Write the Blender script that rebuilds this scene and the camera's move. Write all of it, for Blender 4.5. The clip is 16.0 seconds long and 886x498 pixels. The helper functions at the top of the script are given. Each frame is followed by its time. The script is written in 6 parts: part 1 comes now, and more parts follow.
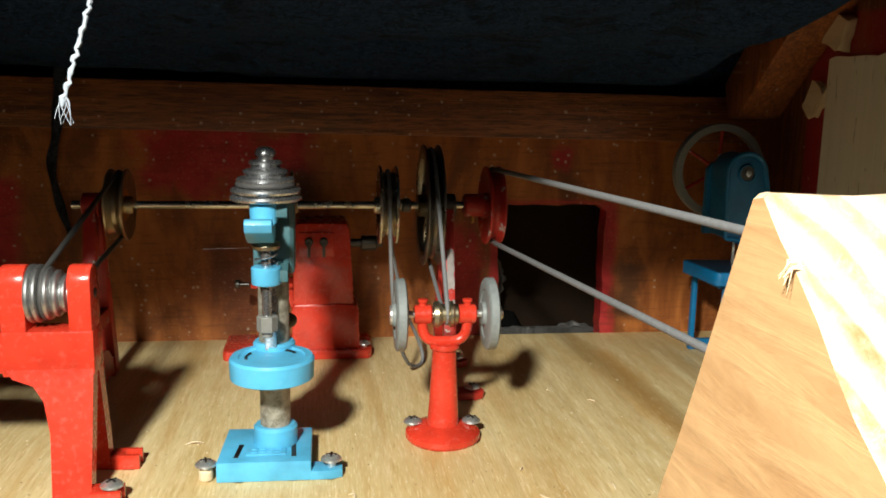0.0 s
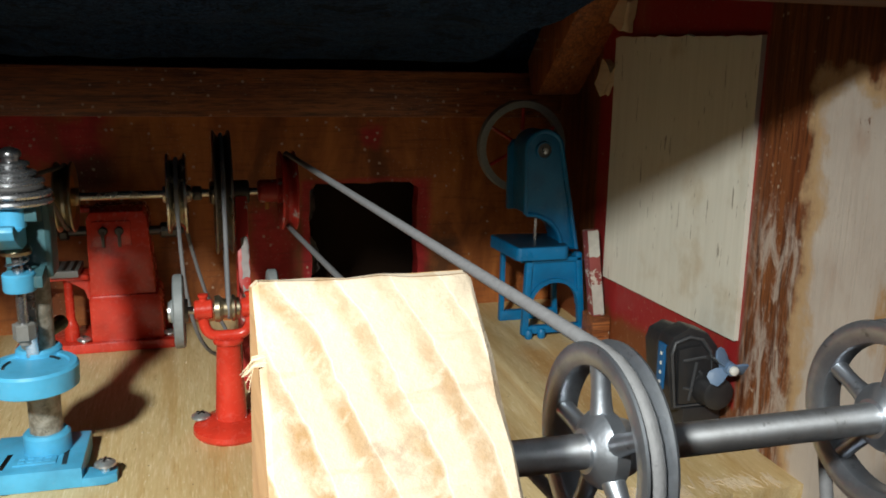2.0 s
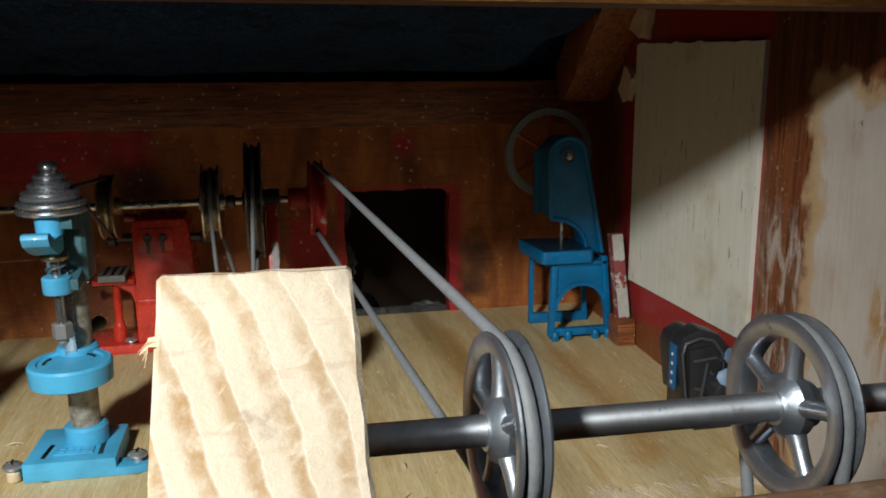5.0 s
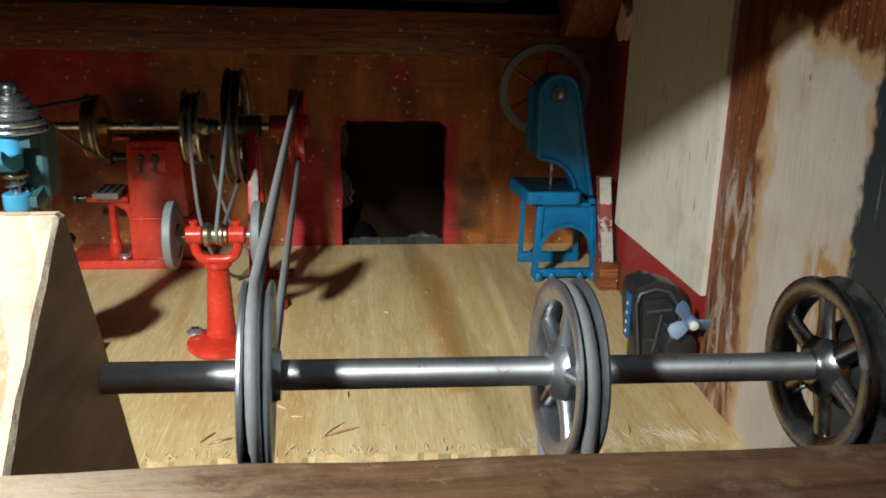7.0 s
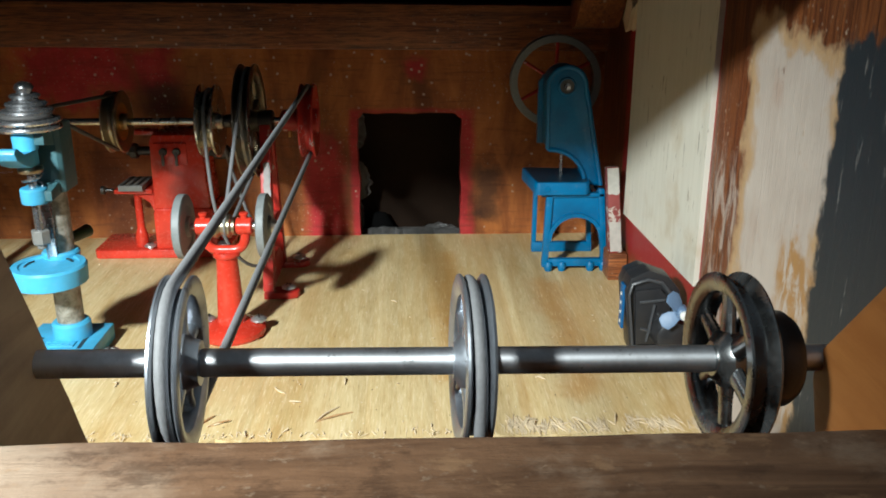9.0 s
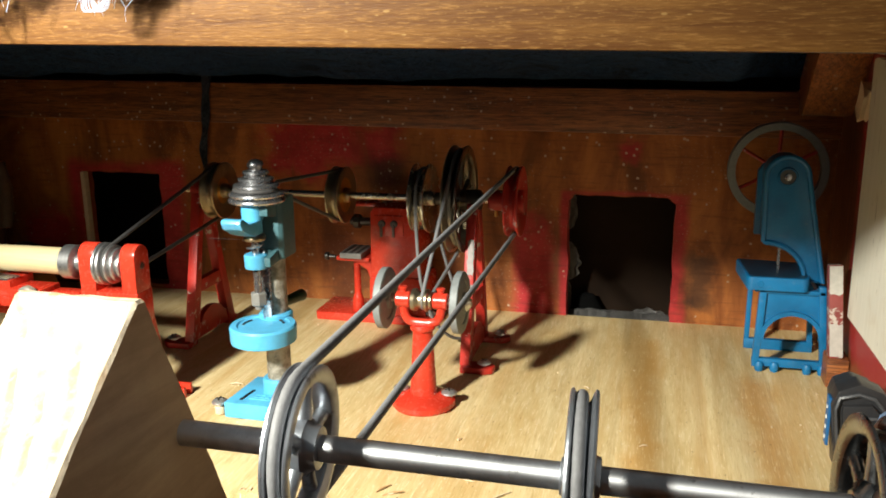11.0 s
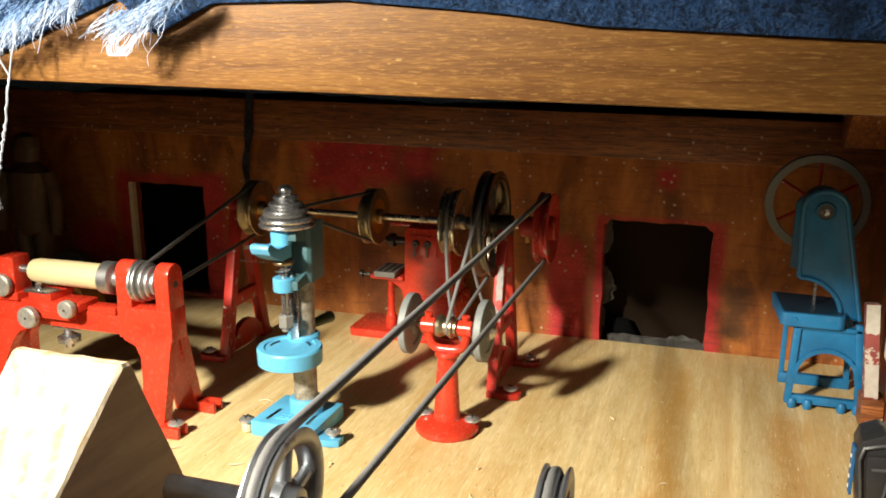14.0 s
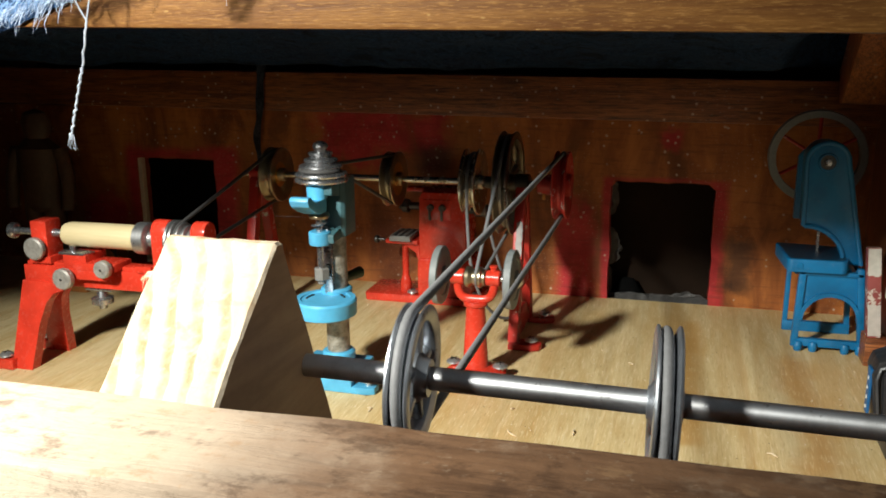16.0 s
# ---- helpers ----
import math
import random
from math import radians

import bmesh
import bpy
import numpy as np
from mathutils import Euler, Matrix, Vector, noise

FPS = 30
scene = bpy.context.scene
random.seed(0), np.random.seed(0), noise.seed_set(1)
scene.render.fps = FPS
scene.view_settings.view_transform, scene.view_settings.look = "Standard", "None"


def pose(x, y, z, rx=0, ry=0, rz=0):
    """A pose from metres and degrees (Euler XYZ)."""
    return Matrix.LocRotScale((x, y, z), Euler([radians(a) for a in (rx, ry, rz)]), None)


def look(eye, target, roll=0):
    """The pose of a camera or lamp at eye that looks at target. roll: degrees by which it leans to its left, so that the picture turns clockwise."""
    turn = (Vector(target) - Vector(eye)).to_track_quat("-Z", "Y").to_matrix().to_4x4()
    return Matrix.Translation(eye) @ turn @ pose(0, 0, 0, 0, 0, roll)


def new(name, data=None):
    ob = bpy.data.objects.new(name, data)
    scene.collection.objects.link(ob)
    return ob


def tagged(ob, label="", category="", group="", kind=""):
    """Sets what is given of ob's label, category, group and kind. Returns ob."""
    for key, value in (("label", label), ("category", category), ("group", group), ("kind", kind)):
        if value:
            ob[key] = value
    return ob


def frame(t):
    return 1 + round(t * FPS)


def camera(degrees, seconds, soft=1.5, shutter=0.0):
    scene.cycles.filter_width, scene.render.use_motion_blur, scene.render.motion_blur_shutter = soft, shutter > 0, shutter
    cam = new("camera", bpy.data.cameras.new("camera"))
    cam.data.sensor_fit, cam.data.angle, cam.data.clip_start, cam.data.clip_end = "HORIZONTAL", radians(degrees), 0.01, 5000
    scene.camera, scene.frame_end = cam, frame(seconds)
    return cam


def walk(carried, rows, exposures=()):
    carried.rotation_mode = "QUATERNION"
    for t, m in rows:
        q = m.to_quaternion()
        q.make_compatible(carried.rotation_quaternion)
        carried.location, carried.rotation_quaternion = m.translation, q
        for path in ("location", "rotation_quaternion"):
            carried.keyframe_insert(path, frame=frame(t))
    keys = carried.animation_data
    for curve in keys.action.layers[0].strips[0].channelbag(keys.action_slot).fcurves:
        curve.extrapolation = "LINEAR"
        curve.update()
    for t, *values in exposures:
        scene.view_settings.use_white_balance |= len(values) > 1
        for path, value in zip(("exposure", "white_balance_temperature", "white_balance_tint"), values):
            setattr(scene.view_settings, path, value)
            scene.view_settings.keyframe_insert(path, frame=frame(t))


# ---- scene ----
cam = camera(53.8, 16.0, soft=1.8)
PATH = [
    (0, (0.0250, 0.0073, 0.1440), (0.0518, 0.2023, 0.1083), 1.1),
    (0.5, (0.0295, 0.0072, 0.1546), (0.0700, 0.1997, 0.1186), 1.7),
    (1, (0.0358, 0.0031, 0.1628), (0.0790, 0.1948, 0.1255), 1.4),
    (1.5, (0.0593, -0.0023, 0.1644), (0.1027, 0.1890, 0.1256), 0.6),
    (2, (0.0666, 0.0021, 0.1590), (0.1190, 0.1896, 0.1134), 0.8),
    (2.5, (0.0699, 0.0003, 0.1585), (0.1198, 0.1871, 0.1075), 0.0),
    (3, (0.0762, 0.0009, 0.1603), (0.1244, 0.1888, 0.1119), -0.8),
    (5.5, (0.0947, -0.0265, 0.1620), (0.1266, 0.1659, 0.1179), -0.3),
    (6, (0.1106, -0.0333, 0.1645), (0.1374, 0.1587, 0.1150), 0.2),
    (6.5, (0.1256, -0.0237, 0.1653), (0.1489, 0.1677, 0.1123), 1.1),
    (7, (0.1356, -0.0239, 0.1658), (0.1552, 0.1657, 0.1054), 1.2),
    (7.5, (0.1473, -0.0354, 0.1702), (0.1642, 0.1535, 0.1067), 1.1),
    (8, (0.1500, -0.0281, 0.1681), (0.1643, 0.1608, 0.1040), 0.7),
    (8.5, (0.1544, -0.0294, 0.1693), (0.1649, 0.1597, 0.1050), 0.1),
    (9, (0.1606, -0.0341, 0.1708), (0.1673, 0.1555, 0.1073), -0.0),
    (9.5, (0.1644, -0.0355, 0.1727), (0.1614, 0.1554, 0.1132), 0.2),
    (10, (0.1701, -0.0352, 0.1738), (0.1470, 0.1558, 0.1193), -0.4),
    (12.5, (0.1930, -0.0254, 0.1896), (0.1365, 0.1608, 0.1434), 0.0),
    (13, (0.1935, -0.0241, 0.1923), (0.1359, 0.1613, 0.1441), 0.2),
    (13.5, (0.1940, -0.0258, 0.1915), (0.1348, 0.1591, 0.1433), 0.1),
    (14, (0.1952, -0.0272, 0.1916), (0.1351, 0.1573, 0.1432), 0.1),
    (14.5, (0.1942, -0.0293, 0.1884), (0.1327, 0.1550, 0.1408), -0.1),
    (15, (0.1890, -0.0344, 0.1835), (0.1277, 0.1500, 0.1359), -0.3),
    (15.5, (0.1864, -0.0454, 0.1784), (0.1271, 0.1396, 0.1308), -0.4),
    (16, (0.1722, -0.0576, 0.1741), (0.1197, 0.1291, 0.1254), -0.5),
]
EXPOSURES = [(0.0, -0.60, 6400, 2), (0.5, -0.7, 6700, 5), (1.0, -0.15, 6600, 7), (1.5, -0.2, 6250, 4), (2.0, -1.1, 6000, 4), (2.5, -1.5, 5800, 4), (3.0, -1.65, 5800, 4),
             (5.5, -1.35, 5800, 4), (6.0, -1.4, 5900, 5), (6.5, -1.05, 5900, 4), (7.0, -0.95, 5900, 2), (7.5, -0.80, 5800, 1), (8.0, -0.45, 5700, 0), (9.0, -0.42, 5650, 0), (10.0, -0.25, 5850, 1), (12.5, -0.12, 7300, 6), (14.5, -0.12, 7100, 6), (15.5, -0.3, 6500, 5), (16.0, -0.65, 6300, 4)]
walk(cam, [(t, look(eye, target, roll)) for t, eye, target, roll in PATH], EXPOSURES)

# ---- world, light, exposure ----
world = bpy.data.worlds.new("room")
scene.world = world
world.use_nodes = True
world.node_tree.nodes["Background"].inputs[0].default_value = (0.92, 0.96, 1.0, 1)
world.node_tree.nodes["Background"].inputs[1].default_value = 0.12

lamp_data = bpy.data.lights.new("work_lamp", "SPOT")
lamp_data.spot_size, lamp_data.spot_blend = radians(77), 1.0
lamp_data.energy, lamp_data.shadow_soft_size, lamp_data.color = 40.0, 0.021, (1.0, 0.95, 0.87)
LAMP = (-0.095, -0.11, 0.33)
lamp = new("work_lamp", lamp_data)
lamp.matrix_world = look(LAMP, (0.047, 0.29, 0.0))



# ---- node helpers ----
class Net:
    """Short words for building a node material."""

    def __init__(self, name):
        self.mat = bpy.data.materials.new(name)
        self.mat.use_nodes = True
        self.tree = self.mat.node_tree
        self.bsdf = self.tree.nodes["Principled BSDF"]
        self.place = self.tree.nodes.new("ShaderNodeTexCoord").outputs["Object"]

    def put(self, socket, value):
        if isinstance(value, bpy.types.NodeSocket):
            self.tree.links.new(value, socket)
        elif isinstance(value, (tuple, list)) and len(value) == 3 and socket.type == "RGBA":
            socket.default_value = (*value, 1)
        else:
            socket.default_value = value

    def scaled(self, sx, sy, sz):
        n = self.tree.nodes.new("ShaderNodeMapping")
        n.inputs["Scale"].default_value = (sx, sy, sz)
        self.put(n.inputs["Vector"], self.place)
        return n.outputs[0]

    def noise(self, scale, detail=4.0, rough=0.55, vec=None, distort=0.0):
        n = self.tree.nodes.new("ShaderNodeTexNoise")
        self.put(n.inputs["Vector"], vec or self.place)
        n.inputs["Scale"].default_value, n.inputs["Detail"].default_value = scale, detail
        n.inputs["Roughness"].default_value, n.inputs["Distortion"].default_value = rough, distort
        return n.outputs["Fac"]

    def cells(self, scale, vec=None, out="Distance"):
        n = self.tree.nodes.new("ShaderNodeTexVoronoi")
        self.put(n.inputs["Vector"], vec or self.place)
        n.inputs["Scale"].default_value = scale
        return n.outputs[out]

    def dots(self, a, b, scale):
        """Distance to the nearest of points strewn over the plane of two axes."""
        c = self.tree.nodes.new("ShaderNodeCombineXYZ")
        self.put(c.inputs[0], a)
        self.put(c.inputs[1], b)
        n = self.tree.nodes.new("ShaderNodeTexVoronoi")
        n.voronoi_dimensions = "2D"
        self.put(n.inputs["Vector"], c.outputs[0])
        n.inputs["Scale"].default_value = scale
        return n.outputs["Distance"]

    def wave(self, scale, distortion, vec=None, kind="BANDS", direction="X", detail=2.0):
        n = self.tree.nodes.new("ShaderNodeTexWave")
        n.wave_type = kind
        if kind == "BANDS":
            n.bands_direction = direction
        else:
            n.rings_direction = direction
        self.put(n.inputs["Vector"], vec or self.place)
        n.inputs["Scale"].default_value, n.inputs["Distortion"].default_value = scale, distortion
        n.inputs["Detail"].default_value = detail
        return n.outputs["Fac"]

    def calc(self, op, a, b=0.0, c=0.0):
        n = self.tree.nodes.new("ShaderNodeMath")
        n.operation = op
        for s, v in zip(n.inputs, (a, b, c)):
            self.put(s, v)
        return n.outputs[0]

    def step(self, value, lo, hi):
        """0 below lo, 1 above hi (or turned round where lo > hi)."""
        n = self.tree.nodes.new("ShaderNodeMapRange")
        n.interpolation_type = "SMOOTHSTEP"
        self.put(n.inputs["Value"], value)
        flip = lo > hi
        n.inputs["From Min"].default_value, n.inputs["From Max"].default_value = min(lo, hi), max(lo, hi)
        n.inputs["To Min"].default_value, n.inputs["To Max"].default_value = (1, 0) if flip else (0, 1)
        return n.outputs[0]

    def mix(self, fac, a, b):
        n = self.tree.nodes.new("ShaderNodeMix")
        n.data_type = "RGBA"
        self.put(n.inputs[0], fac)
        self.put(n.inputs[6], a)
        self.put(n.inputs[7], b)
        return n.outputs[2]

    def axes(self):
        n = self.tree.nodes.new("ShaderNodeSeparateXYZ")
        self.put(n.inputs[0], self.place)
        return n.outputs

    def bump(self, height, strength, distance):
        n = self.tree.nodes.new("ShaderNodeBump")
        n.inputs["Strength"].default_value, n.inputs["Distance"].default_value = strength, distance
        self.put(n.inputs["Height"], height)
        self.put(self.bsdf.inputs["Normal"], n.outputs[0])

    def done(self, color, rough, metal=0.0, coat=0.0):
        self.put(self.bsdf.inputs["Base Color"], color)
        self.put(self.bsdf.inputs["Roughness"], rough)
        self.put(self.bsdf.inputs["Metallic"], metal)
        self.bsdf.inputs["Coat Weight"].default_value = coat
        return self.mat


def enamel(name, color, worn, rough=0.28, chips=0.70):
    """Brushed-on toy enamel: slightly uneven gloss, dust, and a few chips."""
    n = Net(name)
    big, fine = n.noise(60, 4), n.noise(420, 3)
    c = n.mix(n.step(big, 0.35, 0.7), color, tuple(v * 0.72 for v in color))
    c = n.mix(n.calc("MULTIPLY", n.step(fine, 0.55, 0.85), 0.09), c, (0.55, 0.45, 0.38))
    c = n.mix(n.step(n.noise(150, 6, 0.7), chips, chips + 0.03), c, worn)
    n.bump(n.calc("ADD", n.calc("MULTIPLY", big, 0.7), n.calc("MULTIPLY", fine, 0.3)), 0.25, 0.0006)
    n.bsdf.inputs["Specular IOR Level"].default_value = 0.45
    return n.done(c, n.calc("ADD", n.calc("MULTIPLY", fine, 0.3), rough - 0.1), 0.0, 0.12)


def metal(name, color, rough, dull=0.25, dirt=(0.08, 0.07, 0.06)):
    """Handled metal with tarnish and fine scratches."""
    n = Net(name)
    big, fine = n.noise(90, 5, 0.6), n.noise(900, 2)
    stain = n.calc("MULTIPLY", n.step(big, 0.48, 0.75), dull)
    c = n.mix(stain, color, dirt)
    n.bump(fine, 0.12, 0.0003)
    r = n.calc("ADD", n.calc("MULTIPLY", n.noise(200, 4), 0.25), rough - 0.1)
    return n.done(c, r, n.calc("SUBTRACT", 1.0, n.calc("MULTIPLY", stain, 0.8)))


def plain(name, color, rough, scale=120, amount=0.3, depth=0.0004, gloss=0.5):
    n = Net(name)
    n.bsdf.inputs["Specular IOR Level"].default_value = gloss
    v = n.noise(scale, 5, 0.6)
    c = n.mix(v, tuple(x * (1 - amount) for x in color), tuple(min(1, x * (1 + amount)) for x in color))
    n.bump(n.noise(scale * 3, 4), 0.3, depth)
    return n.done(c, rough)


def cast_alloy():
    """Satin die-cast alloy: pale, half matt, with greyer oxide in patches."""
    n = Net("cast_alloy")
    big, fine = n.noise(110, 5, 0.6), n.noise(700, 3)
    c = n.mix(n.step(big, 0.35, 0.7), (0.47, 0.50, 0.54), (0.31, 0.33, 0.37))
    c = n.mix(n.calc("MULTIPLY", n.step(n.noise(260, 5, 0.7), 0.60, 0.72), 0.7), c, (0.10, 0.095, 0.09))
    n.bump(n.calc("ADD", fine, big), 0.2, 0.0003)
    return n.done(c, n.calc("ADD", 0.27, n.calc("MULTIPLY", big, 0.2)), 0.92)


def zinc(name, light, dark, rough, shine=0.6):
    """Plated or turned steel, handled and slightly grimy."""
    n = Net(name)
    big, fine = n.noise(300, 4, 0.6), n.noise(1500, 2)
    c = n.mix(n.step(big, 0.35, 0.7), light, dark)
    c = n.mix(n.calc("MULTIPLY", n.step(n.noise(420, 5, 0.7), 0.58, 0.70), 0.6), c, (0.07, 0.062, 0.055))
    n.bump(fine, 0.15, 0.0002)
    return n.done(c, n.calc("ADD", rough, n.calc("MULTIPLY", big, 0.22)), shine)


def turned_rod():
    """Lathe-turned steel: fine rings round the shaft draw its highlight out along the length."""
    n = Net("turned_steel_rod")
    big = n.noise(220, 4, 0.6)
    c = n.mix(n.step(big, 0.35, 0.7), (0.66, 0.67, 0.69), (0.50, 0.50, 0.51))
    c = n.mix(n.calc("MULTIPLY", n.step(n.noise(420, 5, 0.7), 0.60, 0.70), 0.5), c, (0.07, 0.062, 0.055))
    along = n.tree.nodes.new("ShaderNodeCombineXYZ")
    along.inputs[0].default_value = 1.0
    n.put(n.bsdf.inputs["Tangent"], along.outputs[0])
    n.bsdf.inputs["Anisotropic"].default_value = 0.62
    return n.done(c, n.calc("ADD", 0.48, n.calc("MULTIPLY", big, 0.10)), 1.0)


# ---- materials ----
RED = enamel("red_enamel", (0.59, 0.040, 0.020), (0.30, 0.10, 0.08), 0.20, 0.78)
RED_WORN = enamel("worn_red_enamel", (0.42, 0.021, 0.014), (0.42, 0.38, 0.34), 0.4, 0.60)
PALE_BLUE = enamel("pale_blue_enamel", (0.098, 0.42, 0.68), (0.02, 0.03, 0.04), 0.38, 0.72)
TEAL = enamel("grey_teal_enamel", (0.055, 0.135, 0.155), (0.05, 0.06, 0.06), 0.42, 0.72)
SAW_BLUE = enamel("mid_blue_enamel", (0.005, 0.148, 0.345), (0.015, 0.035, 0.06), 0.42, 0.70)
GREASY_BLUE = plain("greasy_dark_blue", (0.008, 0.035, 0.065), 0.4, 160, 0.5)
STEEL = zinc("dull_steel", (0.52, 0.53, 0.55), (0.36, 0.36, 0.37), 0.16, 0.93)
BRIGHT = zinc("zinc_plated_steel", (0.80, 0.80, 0.79), (0.56, 0.55, 0.53), 0.20, 0.85)
ROD = turned_rod()
ALLOY = cast_alloy()
BRUSHED = zinc("brushed_dull_steel", (0.50, 0.50, 0.50), (0.34, 0.34, 0.34), 0.30, 0.93)
KNOB = zinc("dull_nickel", (0.42, 0.40, 0.36), (0.28, 0.265, 0.235), 0.40, 0.6)
COLUMN = zinc("stained_steel_tube", (0.40, 0.37, 0.31), (0.20, 0.175, 0.13), 0.42, 0.4)
DARK_ALLOY = metal("darkened_alloy", (0.23, 0.235, 0.235), 0.24, 0.5, (0.055, 0.057, 0.06))
YELLOW_STEEL = metal("polished_yellowish_steel", (0.56, 0.52, 0.43), 0.22, 0.5, (0.10, 0.085, 0.06))
TARNISH = metal("tarnished_yellow_steel", (0.36, 0.30, 0.20), 0.34, 0.55, (0.06, 0.05, 0.035))
BRASS = metal("tarnished_brass", (0.74, 0.47, 0.14), 0.34, 0.4, (0.10, 0.06, 0.03))
DARK_TARNISH = metal("dark_tarnished_wheel", (0.21, 0.185, 0.145), 0.28, 0.6, (0.05, 0.042, 0.03))
BLACK_STEEL = metal("blackened_steel", (0.10, 0.095, 0.09), 0.42, 0.4)
STONE = plain("grey_grinding_stone", (0.19, 0.205, 0.205), 0.5, 500, 0.3)
ZINC_DULL = plain("dull_grey_zinc", (0.20, 0.195, 0.18), 0.4, 400, 0.25)
BELT = plain("grey_rubber_cord", (0.165, 0.165, 0.17), 0.62, 700, 0.3)
DARK_BELT = plain("dark_rubber_cord", (0.045, 0.043, 0.042), 0.6, 700, 0.3)
BLACK_PLASTIC = plain("black_plastic", (0.022, 0.022, 0.024), 0.38, 200, 0.4)
GREY_PLASTIC = plain("worn_dark_grey_plastic", (0.055, 0.057, 0.062), 0.4, 300, 0.35)
GREEN_PLASTIC = plain("dark_green_plastic", (0.028, 0.045, 0.016), 0.4, 200, 0.4)
BLUE_LABEL = plain("blue_paper_label", (0.012, 0.10, 0.26), 0.45, 300, 0.2)
WHITE_PLASTIC = plain("white_plastic", (0.72, 0.72, 0.68), 0.4, 300, 0.1)
FADED_BLUE = plain("faded_blue_plastic", (0.13, 0.20, 0.32), 0.45, 300, 0.2)
# near-black base colour stands for the unlit space behind the back wall
GLOOM = plain("recess_shade", (0.012, 0.010, 0.009), 0.9, 60, 0.4, gloss=0.1)
TOY_BROWN = plain("brown_toy_plastic", (0.070, 0.037, 0.017), 0.6, 260, 0.45, 0.0012)
FILM = plain("dusty_torn_film", (0.125, 0.12, 0.115), 0.42, 260, 0.45)
# brown taken down in the colour itself for the shade behind the opening
REAR_BROWN = plain("shaded_rear_brown", (0.017, 0.0095, 0.0055), 0.8, 45, 0.5, gloss=0.1)
BLACK_RAG = plain("black_rag", (0.003, 0.003, 0.003), 0.95, 120, 0.4, gloss=0.05)


def dowel():
    n = Net("cream_wood_dowel")
    grain = n.noise(90, 5, 0.6, n.scaled(0.6, 9, 9))
    c = n.mix(grain, (0.45, 0.365, 0.19), (0.60, 0.50, 0.30))
    n.bump(grain, 0.2, 0.0003)
    return n.done(c, 0.55)


def plywood():
    """Raw birch ply: cloudy figure across the sheet, open pores along the grain, dirt and pale scuffs."""
    n = Net("raw_plywood")
    warp = n.noise(11, 4, 0.6, n.scaled(2.4, 0.30, 1), 1.0)
    figure = n.noise(26, 5, 0.6, n.scaled(2.6, 0.35, 1), 0.8)
    pores = n.noise(300, 3, 0.6, n.scaled(2.4, 0.16, 1))
    c = n.mix(n.step(warp, 0.32, 0.68), (0.575, 0.43, 0.205), (0.685, 0.54, 0.290))
    c = n.mix(n.calc("MULTIPLY", n.step(figure, 0.48, 0.68), 0.38), c, (0.46, 0.285, 0.085))
    c = n.mix(n.calc("MULTIPLY", n.step(pores, 0.54, 0.66), 0.4), c, (0.78, 0.64, 0.41))
    c = n.mix(n.calc("MULTIPLY", n.step(pores, 0.46, 0.32), 0.26), c, (0.37, 0.22, 0.075))
    c = n.mix(n.calc("MULTIPLY", n.step(n.noise(55, 6, 0.7), 0.62, 0.74), 0.3), c, (0.25, 0.13, 0.05))
    x, y, z = n.axes()
    c = n.mix(n.calc("MULTIPLY", patch(n, x, y, 0.173, 0.185, 0.30, 0.47, 0.006, 0.03, 20), 0.65), c, (0.50, 0.25, 0.05))
    c = n.mix(n.calc("MULTIPLY", patch(n, x, y, 0.224, 0.242, 0.29, 0.42, 0.008, 0.04, 20), 0.65), c, (0.50, 0.24, 0.05))
    c = n.mix(n.calc("MULTIPLY", patch(n, x, y, 0.050, 0.120, 0.28, 0.33, 0.012, 0.05, 22), 0.25), c, (0.46, 0.24, 0.07))
    c = n.mix(n.step(n.dots(x, y, 75), 0.028, 0.016), c, (0.82, 0.74, 0.58))
    c = n.mix(n.step(n.dots(x, y, 38), 0.018, 0.010), c, (0.16, 0.09, 0.04))
    vein = n.noise(130, 4, 0.65, n.scaled(3.0, 0.10, 1), 0.4)
    c = n.mix(n.calc("MULTIPLY", n.step(vein, 0.54, 0.68), 0.28), c, (0.46, 0.27, 0.10))
    hair = n.noise(900, 3, 0.6, n.scaled(1.7, 0.13, 1))
    c = n.mix(n.calc("MULTIPLY", n.step(hair, 0.56, 0.66), 0.5), c, (0.80, 0.66, 0.41))
    c = n.mix(n.calc("MULTIPLY", n.step(hair, 0.42, 0.30), 0.55), c, (0.36, 0.215, 0.075))
    c = n.mix(n.calc("MULTIPLY", n.step(n.noise(24, 5, 0.65, n.scaled(1.3, 0.5, 1)), 0.52, 0.68), 0.32), c, (0.43, 0.245, 0.062))
    band = n.noise(34, 4, 0.6, n.scaled(1.5, 0.10, 1), 0.3)
    c = n.mix(n.calc("MULTIPLY", n.step(band, 0.52, 0.66), 0.42), c, (0.48, 0.27, 0.075))
    n.bump(n.calc("ADD", pores, n.calc("MULTIPLY", figure, 0.5)), 0.35, 0.0005)
    return n.done(c, n.calc("ADD", 0.42, n.calc("MULTIPLY", pores, 0.25)))


